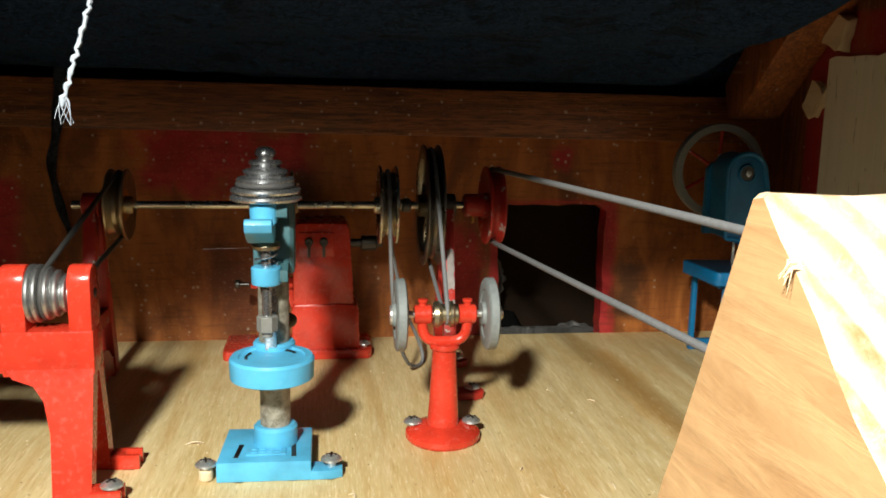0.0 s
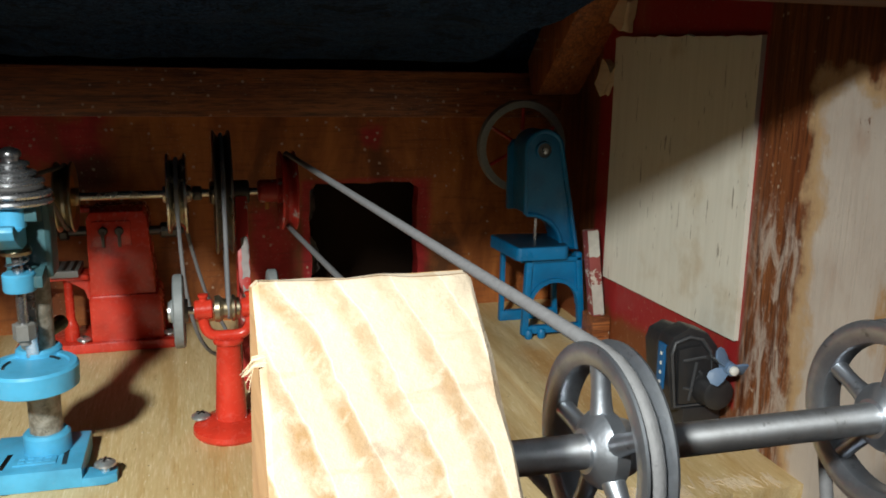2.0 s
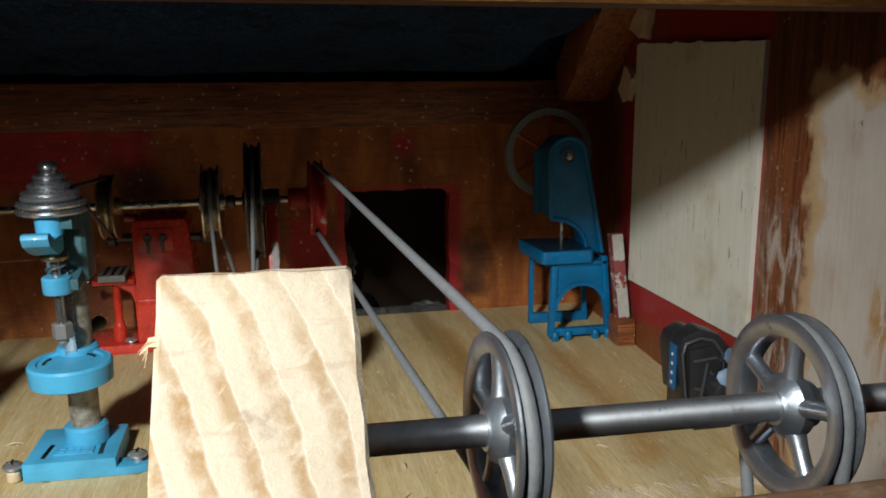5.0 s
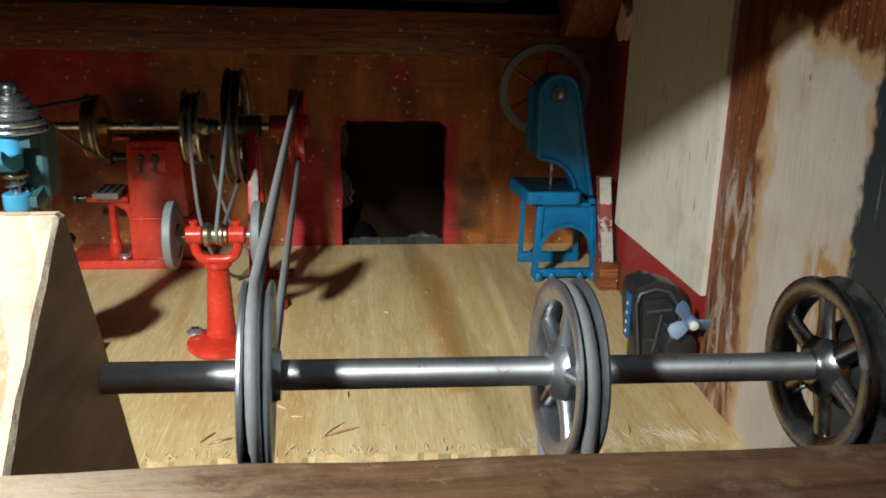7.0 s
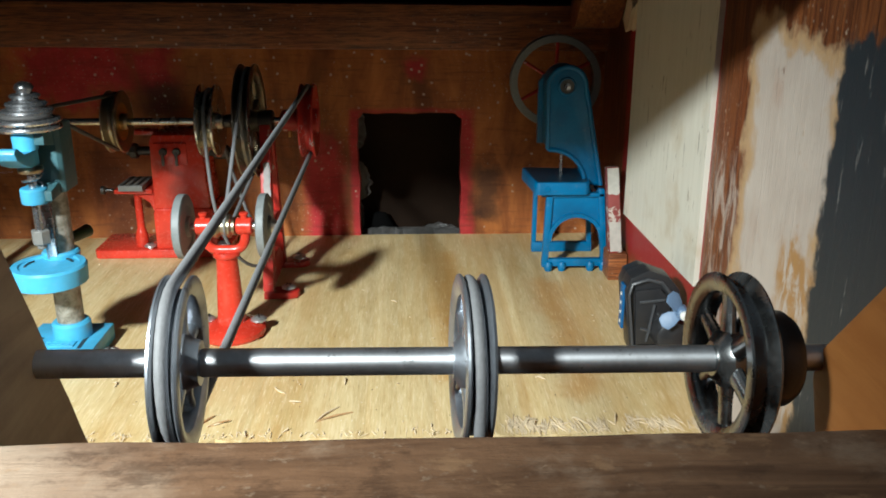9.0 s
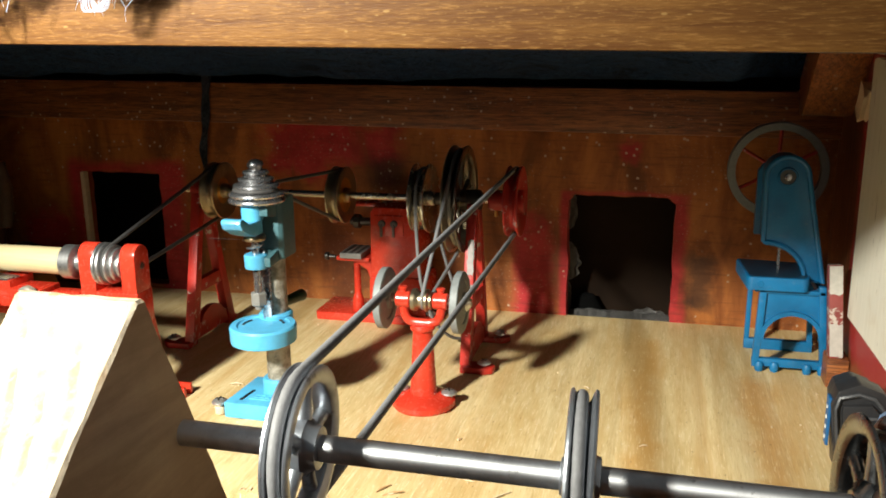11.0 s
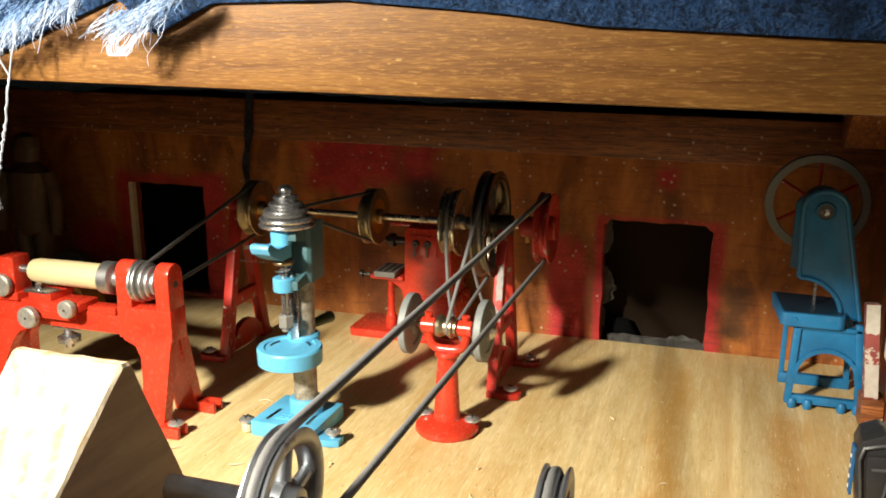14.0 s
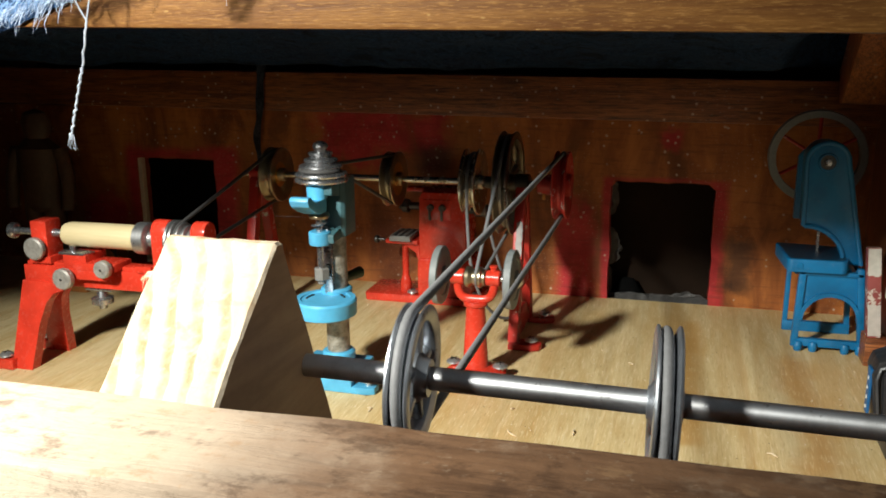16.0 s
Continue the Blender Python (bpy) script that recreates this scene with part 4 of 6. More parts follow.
tagged(part("pale_fringe", both(*pale), FRAY, blanket, "pale frayed threads along the hem"), kind="stuff")
tagged(part("blue_fringe", both(*blue), FRAY_BLUE, blanket, "blue fuzz along the hem"), kind="stuff")
for dx, r in ((0.0, 0.00016), (0.0008, 0.00012), (-0.0009, 0.00012), (0.0016, 0.00011), (-0.0003, 0.00011), (0.0022, 0.00011), (-0.0014, 0.00010), (0.0028, 0.00010)):
    knots = [(0.0262 + dx, 0.194, 0.1955), (0.0240 + dx * 0.6, 0.1915, 0.1905), (0.0227 + dx, 0.1905, 0.1868), (0.0240 + dx * 1.3, 0.1900, 0.1846), (0.0267 + dx, 0.1905, 0.1856), (0.0287 + dx * 0.5, 0.192, 0.1885), (0.0317 + dx, 0.193, 0.1925)]
    part("tassel", tube(curve_points(knots, 6), r, False, 6), FRAY, blanket, "looped pale tassel")
strand = curve_points([(-0.0140, 0.1945, 0.191), (-0.0155, 0.192, 0.1805), (-0.0166, 0.1895, 0.172), (-0.0186, 0.190, 0.1632), (-0.0205, 0.190, 0.156), (-0.0232, 0.190, 0.148), (-0.0262, 0.190, 0.1395)], 7)
strand = [p + Vector((noise.noise(p * 500), 0, 0)) * 0.0007 for p in strand]
join = min(range(len(strand)), key=lambda k: abs(strand[k].z - 0.178))
knot = min(range(len(strand)), key=lambda k: abs(strand[k].z - 0.1632))
part("thread", tube(strand[join:knot + 1], 0.00036, False, 6, lambda t: 1 + 0.2 * math.sin(t * 30)), THREAD, blanket, "long loose pale thread hanging from the hem")
for dx in (-0.0052, 0.0030):
    top = Vector((strand[join].x + dx, 0.1930, 0.1915))
    part("thread_fork", tube(curve_points([top, top.lerp(strand[join], 0.5) + Vector((dx * 0.18, -0.001, 0)), strand[join]], 5), 0.00026, False, 6), THREAD, blanket, "thread end joining the hem")
wool = [strand[knot].lerp(strand[-1], k / 40) + Vector((noise.noise(Vector((k * 0.55, 2, 0))) * 0.0009, 0, 0)) for k in range(41)]
part("thread_tail", tube(wool, 0.00046, False, 6, lambda t: 1 + 0.35 * math.sin(t * 55) * (0.4 + t * 0.6)), THREAD, blanket, "woolly white lower half of the thread")
for _ in range(7):
    e = Vector((-0.0262 + rng.uniform(-0.0024, 0.0020), 0.190 + rng.uniform(-0.001, 0.001), 0.1378 + rng.uniform(-0.0022, 0.0012)))
    k = Vector((-0.0258 + rng.uniform(-0.0012, 0.0012), 0.190, 0.1398))
    part("thread_end", tube(curve_points([(-0.0258, 0.190, 0.1420), k, e], 4), 0.00010, False, 5, lambda t: 1.3 - 0.7 * t), THREAD, blanket, "frayed thread end")
strip_pts = curve_points([(-0.1125, 0.498, 0.152), (-0.1135, 0.497, 0.140), (-0.1165, 0.499, 0.118), (-0.1205, 0.501, 0.100), (-0.1175, 0.501, 0.080), (-0.112, 0.500, 0.062)], 7)
part("hanging_strip", tube(strip_pts, 0.0030, False, 8, lambda t: 1.0 - 0.35 * t + 0.15 * math.sin(t * 25)), STRIP, blanket, "dark twisted strip of cloth hanging down the wall")


# ---- near line shaft ----
SHAFT, SHAFT_YAW, SHAFT_DIP = (0.1700, 0.1085, 0.1018), 0.055, 0.034
SY, SZ = SHAFT[1], SHAFT[2]


def on_shaft(x):
    """The point of the shaft's axis at x."""
    return (x, SY + (x - SHAFT[0]) * math.tan(SHAFT_YAW), SZ - (x - SHAFT[0]) * math.tan(SHAFT_DIP))



def wedge_block():
    """A gable-shaped pine offcut: sloping sawn end towards the front, rough back slope."""
    bm = prism([(0.0660, 0.1092), (0.0938, 0.1338), (0.0962, 0.1336), (0.1186, 0.0850), (0.1290, 0.0600), (0.1290, -0.030), (0.0660, -0.030)], "x", 0.0712, 0.0957)
    bmesh.ops.subdivide_edges(bm, edges=list(bm.edges), cuts=6, use_grid_fill=True)
    bmesh.ops.bevel(bm, geom=[e for e in bm.edges if len(e.link_faces) == 2 and e.calc_face_angle() > 0.4], offset=0.0006, segments=1, affect="EDGES")
    for v in bm.verts:
        k = 0.0005
        v.co += Vector((noise.noise(v.co * 260), noise.noise(v.co * 230 + Vector((5, 0, 0))), noise.noise(v.co * 240 + Vector((0, 9, 0))))) * k
    return bm


block = thing("shaft_block", (0.083, 0.095, -0.030), "wedge-shaped sawn pine block with bold growth rings carrying the shaft", "wood block", "shaft blocks")
body = part("block", wedge_block(), END_GRAIN, block)
body.data.materials.append(PINE_SIDE)
for poly in body.data.polygons:
    if poly.normal.z < 0.3 or poly.normal.y > 0.5:
        poly.material_index = 1
splinter = []
for i in range(9):
    a = rng.uniform(0.35, 0.75)
    p = Vector((0.0712, 0.0845 + 0.004 * a, 0.1255 + 0.0036 * a))
    splinter.append(tube([p + Vector((0.0008, 0, 0)), p + Vector((-0.0006, -0.0003, rng.uniform(-0.0008, 0.0002))), p + Vector((-rng.uniform(0.0008, 0.0019), -0.0006, -rng.uniform(0.0006, 0.0024)))], rng.uniform(0.0001, 0.00026), False, 4, lambda t: 1.1 - 0.9 * t))
tagged(part("torn_fibre", both(*splinter), RAW_CHIP, block, "torn wood fibres at the edge"), kind="stuff")

block_r = thing("shaft_block", (0.249, 0.095, -0.030), "orange-stained wood block carrying the far end of the shaft", "wood block", "shaft blocks")
part("block", prism([(0.0660, 0.1060), (0.0885, 0.1260), (0.0930, 0.1225), (0.1125, 0.1005), (0.1135, 0.0950), (0.1035, 0.0700), (0.1035, -0.030), (0.0660, -0.030)], "x", 0.2360, 0.2640, 0.0012), ORANGE_WOOD, block_r)

near = thing("line_shaft", SHAFT, "steel line shaft with three grooved alloy pulleys", "line shaft", "line shafts")
near.rotation_euler = (0.0, SHAFT_DIP, SHAFT_YAW)
part("rod", rod("x", (0, SY, SZ), 0.0025, 0.0850, 0.2600, 28), ROD, near)


def shaft_pulley(x, r, w, inner, spokes, turn, material, label, spoke_r=0.0012, flat=0.55):
    """A cast pulley: two thin flanges with a rounded groove, slender tapered spokes, a conical hub towards the left."""
    h = w / 2
    rim = [(-h, r - 0.0007), (-h + 0.0002, r - 0.0001), (-h + 0.0006, r), (-h + 0.0010, r - 0.0006), (-h * 0.36, r - 0.0024), (h * 0.36, r - 0.0024), (h - 0.0010, r - 0.0006), (h - 0.0006, r), (h - 0.0002, r - 0.0001), (h, r - 0.0007),
           (h, r - 0.0020), (h * 0.72, inner + 0.0002), (h * 0.55, inner), (-h * 0.55, inner), (-h * 0.72, inner + 0.0002), (-h, r - 0.0020)]
    wheel = part("pulley", turned("x", (x, SY, SZ), rim, 72, True), material, near, label)
    part("hub", turned("x", (x, SY, SZ), [(-0.0034, 0.0026), (-0.0033, 0.0032), (-0.0028, 0.0036), (-0.0022, 0.0048), (-0.0010, 0.0056), (0.0012, 0.0054), (0.0022, 0.0044), (0.0036, 0.0040), (0.0038, 0.0030)], 36), material, wheel)
    for k in range(spokes):
        a = turn + 2 * math.pi * k / spokes
        d = Vector((0, math.cos(a), math.sin(a)))
        pts = [Vector((x - 0.0002, SY, SZ)) + d * (0.0042 + (inner + 0.0006 - 0.0042) * q / 6) for q in range(7)]
        sp = tube(pts, spoke_r, False, 12, lambda t: 1.45 - 1.1 * t + 0.9 * t * t)
        for v in sp.verts:
            v.co.x = x - 0.0002 + (v.co.x - x + 0.0002) * flat
        part("spoke", sp, material, wheel)
    return wheel


shaft_pulley(0.1195, 0.0154, 0.0052, 0.0118, 5, 1.35, ALLOY, "satin grey alloy pulley with slender spokes and a thin bright rim", 0.0013, 1.0)
shaft_pulley(0.1707, 0.0157, 0.0052, 0.0118, 5, 1.62, ALLOY, "satin grey alloy pulley with slender spokes and a thin bright rim", 0.0013, 1.0)
p3 = shaft_pulley(0.2188, 0.0161, 0.0058, 0.0124, 6, 0.30, DARK_ALLOY, "thin-rimmed tan-grey alloy pulley with six spokes", 0.0017, 0.6)
part("boss", turned("x", (0.2188, SY, SZ), [(0.0012, 0.0040), (0.0016, 0.0060), (0.0034, 0.0080), (0.0060, 0.0089), (0.0096, 0.0089), (0.0112, 0.0078), (0.0120, 0.0052), (0.0122, 0.0030)], 36), BLACK_PLASTIC, p3, "black round boss")

# ---- rear line shaft on two red brackets ----
RY, RZ = 0.4250, 0.0892
rear = thing("line_shaft", (0.02, RY, RZ), "thin steel line shaft with brass, steel and red pulleys", "line shaft", "line shafts")
part("rod", rod("x", (0, RY, RZ), 0.0019, -0.0905, 0.1085, 20), YELLOW_STEEL, rear)
left_wheel = pulley("pulley", rear, -0.0690, RY, RZ, 0.0165, 0.0085, TARNISH, "tarnished brass pulley", 0, (0.0062, 0.0042), 0.0028)
drill_wheel = pulley("pulley", rear, 0.0066, RY, RZ, 0.0160, 0.0075, TARNISH, "tarnished brass pulley", 0, (0.0056, 0.0042), 0.0028)
for wheel, x in ((left_wheel, -0.0690), (drill_wheel, 0.0066)):
    part("dish", turned("x", (x, RY, RZ), [(0.0014, 0.0040), (0.0024, 0.0040), (0.0030, 0.0118), (0.0018, 0.0120)], 40, True), BRASS, wheel, "golden brass face")
pulley("pulley", rear, 0.0550, RY, RZ, 0.0190, 0.0092, YELLOW_STEEL, "polished yellowish steel pulley with a deep groove", 0, (0.0065, 0.0042), 0.0042)
pulley("pulley", rear, 0.0757, RY, RZ, 0.0292, 0.0085, DARK_TARNISH, "large dark flywheel pulley with spokes", 6, (0.0062, 0.0055), 0.0034, 0.2)
red_wheel = pulley("pulley", rear, 0.1062, RY, RZ, 0.0190, 0.0078, RED_WORN, "red painted pulley", 0, (0.0055, 0.0062), 0.0030)
part("boss", rod("x", (0.0975, RY, RZ), 0.0056, -0.0055, 0.0055, 24), RED_WORN, red_wheel, "red painted boss")
part("grub_screw", rod("z", (0.0962, RY - 0.0015, 0), 0.0011, RZ - 0.0085, RZ - 0.005, 10), BRASS, red_wheel, "brass grub screw")
part("collar", rod("x", (0.0640, RY, RZ), 0.0034, -0.0022, 0.0022, 20), BLACK_STEEL, rear, "dark collar")


def bracket(x, side, label):
    """An A-shaped casting: leaning legs, cross rib, round bearing on top, a foot at either end turned outwards."""
    th = thing("shaft_bracket", (x, RY, 0.0), label, "bracket", "shaft brackets")
    t = 0.0028
    for s in (-1, 1):
        part("leg", prism([(RY + s * 0.0265, 0.003), (RY + s * 0.0185, 0.003), (RY + s * 0.0010, RZ - 0.004), (RY + s * 0.0062, RZ - 0.001)], "x", x - t, x + t, 0.0007), RED_WORN, th)
    part("cross_rib", prism([(RY - 0.0160, 0.030), (RY + 0.0160, 0.030), (RY + 0.0140, 0.0375), (RY - 0.0140, 0.0375)], "x", x - t * 0.8, x + t * 0.8, 0.0005), RED_WORN, th)
    part("web", prism([(RY - 0.0225, 0.003), (RY + 0.0225, 0.003), (RY + 0.0210, 0.009)] + [(RY + 0.015 * math.cos(a), 0.008 + 0.0105 * math.sin(a)) for a in [math.pi * k / 8 for k in range(1, 8)]] + [(RY - 0.0210, 0.009)], "x", x - t * 0.7, x + t * 0.7), RED_WORN, th)
    part("bearing", turned("x", (x, RY, RZ), [(-0.0042, 0.0045), (-0.0036, 0.0056), (0.0036, 0.0056), (0.0042, 0.0045)], 24), BLACK_STEEL if side > 0 else RED_WORN, th, "round bearing on top")
    for s in (-1, 1):
        y = RY + s * 0.0245
        part("foot", prism([(x - side * 0.002, y - 0.0055), (x + side * 0.0118, y - 0.0055), (x + side * 0.0155, y - 0.003), (x + side * 0.0165, y), (x + side * 0.0155, y + 0.003), (x + side * 0.0118, y + 0.0055), (x - side * 0.002, y + 0.0055)], "z", 0.0, 0.0036, 0.0008), RED_WORN, th)
        screw(th, x + side * 0.0105, y, 0.0045, 0.0038)
    return th


worn_bracket = bracket(0.0838, 1, "worn red A-shaped cast bracket holding the shaft end")
lean = Matrix.Translation((0.0838, RY - 0.0265, 0.003)) @ Matrix.Rotation(-math.atan2(0.0203, RZ - 0.004), 4, "X")
for s0, s1, seed in ((0.049, 0.068, 3), (0.038, 0.044, 8)):
    flake = box(-0.0010, 0.0024, -0.0003, 0.0002, s0, s1)
    bmesh.ops.subdivide_edges(flake, edges=list(flake.edges), cuts=7, use_grid_fill=True)
    for v in flake.verts:
        if abs(v.co.z - s0) < 1e-5 or abs(v.co.z - s1) < 1e-5:
            v.co.z += 0.0030 * noise.noise(Vector((v.co.x * 500, seed, 0)))
        v.co.x += 0.0006 * noise.noise(Vector((v.co.z * 260, seed, 5)))
    flake.transform(lean)
    part("bare_patch", flake, RUBBED, worn_bracket, "bare grey-white patch where the paint is gone")
bracket(-0.0812, -1, "dark red A-shaped cast bracket in shade")


# ---- belts ----
def belt(pts, r, material, label):
    c = sum((Vector(p) for p in pts), Vector()) / len(pts)
    return single("drive_belt", tube(pts, r, True, 14), material, tuple(c), label, "belt", "drive belts")


belt(belt_line(on_shaft(0.1195), 0.0141, (0.1062, RY, RZ), 0.0178, yaw=SHAFT_YAW), 0.00115, BELT, "grey cord belt between alloy pulley and red pulley")
belt(belt_line(on_shaft(0.1707), 0.0144, (0.1707, 0.100, 0.020), 0.0040, yaw=SHAFT_YAW), 0.00115, BELT, "grey cord belt running down from the alloy pulley")
belt(belt_line((-0.0715, 0.322, 0.0715), 0.0088, (-0.0690, RY, RZ), 0.0152), 0.00105, DARK_BELT, "dark cord belt between lathe and brass pulley")
belt(belt_line((0.0745, 0.3535, 0.0538), 0.0042, (0.0757, RY, RZ), 0.0272), 0.00095, BELT, "grey cord belt between polisher and large wheel")
hang = [(0.0550, RY + 0.0164 * math.cos(a), RZ + 0.0164 * math.sin(a)) for a in [math.pi * k / 10 for k in range(11)]]
hang += [(0.0555, RY - 0.0166, 0.070), (0.0570, RY - 0.0150, 0.045), (0.0610, RY - 0.006, 0.022), (0.0668, RY + 0.008, 0.007), (0.0728, RY + 0.020, 0.0016), (0.0765, RY + 0.028, 0.003), (0.0745, RY + 0.030, 0.012), (0.0655, RY + 0.024, 0.034), (0.0575, RY + 0.0180, 0.070)]
belt(curve_points(hang, 3, True), 0.00095, BELT, "slack grey cord hanging from the steel pulley to the floor")
DX, DY = 0.0040, 0.3262
around_cone = [Vector((DX + 0.0099 * math.cos(a), DY + 0.0099 * math.sin(a), 0.1098)) for a in [math.pi * (0.60 + 1.32 * k / 16) for k in range(17)]]
around_wheel = [Vector((0.0066, RY + 0.0146 * math.cos(a), RZ + 0.0146 * math.sin(a))) for a in [math.pi * (-0.62 + 1.18 * k / 14) for k in range(15)]]
twist = around_cone + [around_cone[-1].lerp(around_wheel[0], k / 8) for k in range(1, 8)] + around_wheel + [around_wheel[-1].lerp(around_cone[0], k / 8) for k in range(1, 8)]
belt(twist, 0.00095, DARK_BELT, "dark twisted cord belt from brass pulley to drill")


# ---- polishing machine ----
PX, PY = 0.0738, 0.3525


def polisher():
    th = thing("polishing_machine", (PX, PY, 0.0), "red toy polishing machine with two grey wheels, screwed to the floor", "toy machine", "toy machines")
    part("base", turned("z", (PX, PY, 0), [(0, 0.0150), (0.0012, 0.0158), (0.0032, 0.0156), (0.0048, 0.0135), (0.0058, 0.0095), (0.0066, 0.0075)], 44), RED, th)
    part("column", turned("z", (PX, PY, 0), [(0.0055, 0.0072), (0.0065, 0.0066), (0.020, 0.0058), (0.0350, 0.0050), (0.0385, 0.0048), (0.0392, 0.0060), (0.0402, 0.0062), (0.0412, 0.0055)], 32), RED, th)
    yoke = curve_points([(PX - 0.0092, PY, 0.0520), (PX - 0.0092, PY, 0.0478), (PX - 0.0078, PY, 0.0442), (PX - 0.0050, PY, 0.0424), (PX, PY, 0.0422), (PX + 0.0050, PY, 0.0424), (PX + 0.0078, PY, 0.0442), (PX + 0.0092, PY, 0.0478), (PX + 0.0092, PY, 0.0520)], 5)
    part("yoke", tube(yoke, 0.0022, False, 12), RED, th)
    z = 0.0536
    for s in (-1, 1):
        b = part("bearing", rod("x", (PX + s * 0.0092, PY, z), 0.0040, -0.0036, 0.0036, 24, 0.0005), RED, th)
        part("oil_cup", turned("z", (PX + s * 0.0092, PY, z), [(0.003, 0.0016), (0.0050, 0.0016), (0.0054, 0.0021), (0.0064, 0.0021), (0.0066, 0.0012)], 16), RED, b)
    part("spindle", rod("x", (PX, PY, z), 0.0015, -0.0225, 0.0225, 16), BRIGHT, th)
    part("drive_pulley", turned("x", (PX, PY, z), [(-0.0048, 0.0052), (-0.0030, 0.0056), (-0.0012, 0.0040), (0.0008, 0.0040), (0.0020, 0.0054), (0.0030, 0.0054), (0.0038, 0.0042), (0.0050, 0.0042)], 28), TARNISH, th, "small tarnished pulley")
    for s in (-1, 1):
        x = PX + s * 0.0185
        w = part("wheel", turned("x", (x, PY, z), [(-0.0034, 0), (-0.0034, 0.0045), (-0.0020, 0.0050), (-0.0016, 0.0098), (-0.0021, 0.0102), (-0.0021, 0.0140), (-0.0015, 0.0149), (0.0015, 0.0149), (0.0021, 0.0140), (0.0021, 0.0102), (0.0016, 0.0098), (0.0020, 0.0050), (0.0034, 0.0045), (0.0034, 0)], 48), STONE, th, "grey grinding wheel")
        part("nut", turned("x", (x + s * 0.0026, PY, z), [(-0.0016, 0.0040), (0.0, 0.0042), (s * 0.0 + 0.0016, 0.0036), (0.0030, 0.0020)], 16), BRIGHT, w, "steel nut")
    for s, y in ((-1, PY + 0.0032), (1, PY + 0.0020)):
        screw(th, PX + s * 0.0124, y, 0.0058, 0.0040)
    return th


polisher()


# ---- drill press ----
def drill():
    th = thing("drill_press", (DX, 0.333, 0.0), "pale blue toy drill press with stepped steel pulley", "toy machine", "toy machines")
    cx, cy = 0.0056, 0.3355
    part("base", prism([(-0.0152, 0.3165), (0.0195, 0.3160), (0.0195, 0.3492), (-0.0138, 0.3500)], "z", 0.0, 0.0078, 0.0007), PALE_BLUE, th)
    part("ear", prism([(0.0312, 0.3175), (0.0312, 0.3235), (0.0270, 0.3251), (0.0190, 0.3251), (0.0190, 0.3159), (0.0270, 0.3159)], "z", 0.0, 0.0036, 0.0006), PALE_BLUE, th)
    screw(th, 0.0270, 0.3205, 0.0058, 0.0040)
    screw(th, -0.0192, 0.3200, 0.0056, 0.0040)
    part("screw_washer", rod("z", (-0.0192, 0.3200, 0), 0.0026, 0.0, 0.0042, 14), RAW_CHIP, th, "pale wooden spacer under the screw")
    for x in (-0.0078, 0.0128):
        m = Matrix.Translation((x, 0.3268, 0)) @ Matrix.Rotation(radians(-6 if x < 0 else 2), 4, "Z")
        part("slot", box(-0.0009, 0.0009, -0.0062, 0.0062, 0.0076, 0.00795, 0, m), BLACK_STEEL, th, "dark slot in the base")
    plate = part("name_plate", box(-0.0048, 0.0100, 0.3222, 0.3282, 0.0076, 0.0084, 0.0003), PALE_BLUE, th, "raised plate with worn unreadable bars")
    for y0 in (0.3236, 0.3262):
        for k in range(4):
            part("bar", box(-0.0030 + k * 0.0030, -0.0009 + k * 0.0030, y0, y0 + 0.0011, 0.0083, 0.0087), PALE_BLUE, plate)
    part("base_collar", turned("z", (cx, cy, 0), [(0.0075, 0.0084), (0.0145, 0.0084), (0.0155, 0.0074), (0.0155, 0.0058)], 32), PALE_BLUE, th)
    part("column", rod("z", (cx, cy, 0), 0.0058, 0.008, 0.1030, 32, 0.0006), COLUMN, th, "stained steel column")
    part("rack", box(cx - 0.0030, cx + 0.0014, cy - 0.0078, cy - 0.0048, 0.0470, 0.0720, 0.0004), STEEL, th, "steel rack strip")
    tx, ty = 0.0055, 0.3212
    table = part("table", turned("z", (tx, ty, 0), [(0.0386, 0.0140), (0.0393, 0.0152), (0.0462, 0.0155), (0.0472, 0.0148), (0.0472, 0.0122), (0.0464, 0.0118), (0.0464, 0)], 48), PALE_BLUE, th, "round pale blue work table")
    for a0 in (0.5, 2.6):
        ring = [(tx + 0.0094 * math.cos(a0 + k * 0.11), ty + 0.0094 * math.sin(a0 + k * 0.11), 0.0465) for k in range(8)]
        part("table_slot", tube(ring, 0.0006, False, 6), BLACK_STEEL, table, "curved dark slot")
    part("table_collar", turned("z", (cx, cy, 0), [(0.0380, 0.0078), (0.0480, 0.0080), (0.0490, 0.0072), (0.0490, 0.0058)], 28), PALE_BLUE, th)
    knob = tube([(cx + 0.0012, cy + 0.0050, 0.0515), (cx + 0.0022, cy + 0.0085, 0.0515), (cx + 0.0024, cy + 0.0090, 0.0515), (cx + 0.0052, cy + 0.0195, 0.0515), (cx + 0.0054, cy + 0.0202, 0.0515)], 0.0030, False, 18, lambda t: 0.8 if t < 0.6 else (1.0 if t < 0.9 else 0.85))
    part("clamp_knob", knob, GREEN_PLASTIC, th, "dark green knob behind the column")
    # head casting
    sx, sy = 0.0040, 0.3215
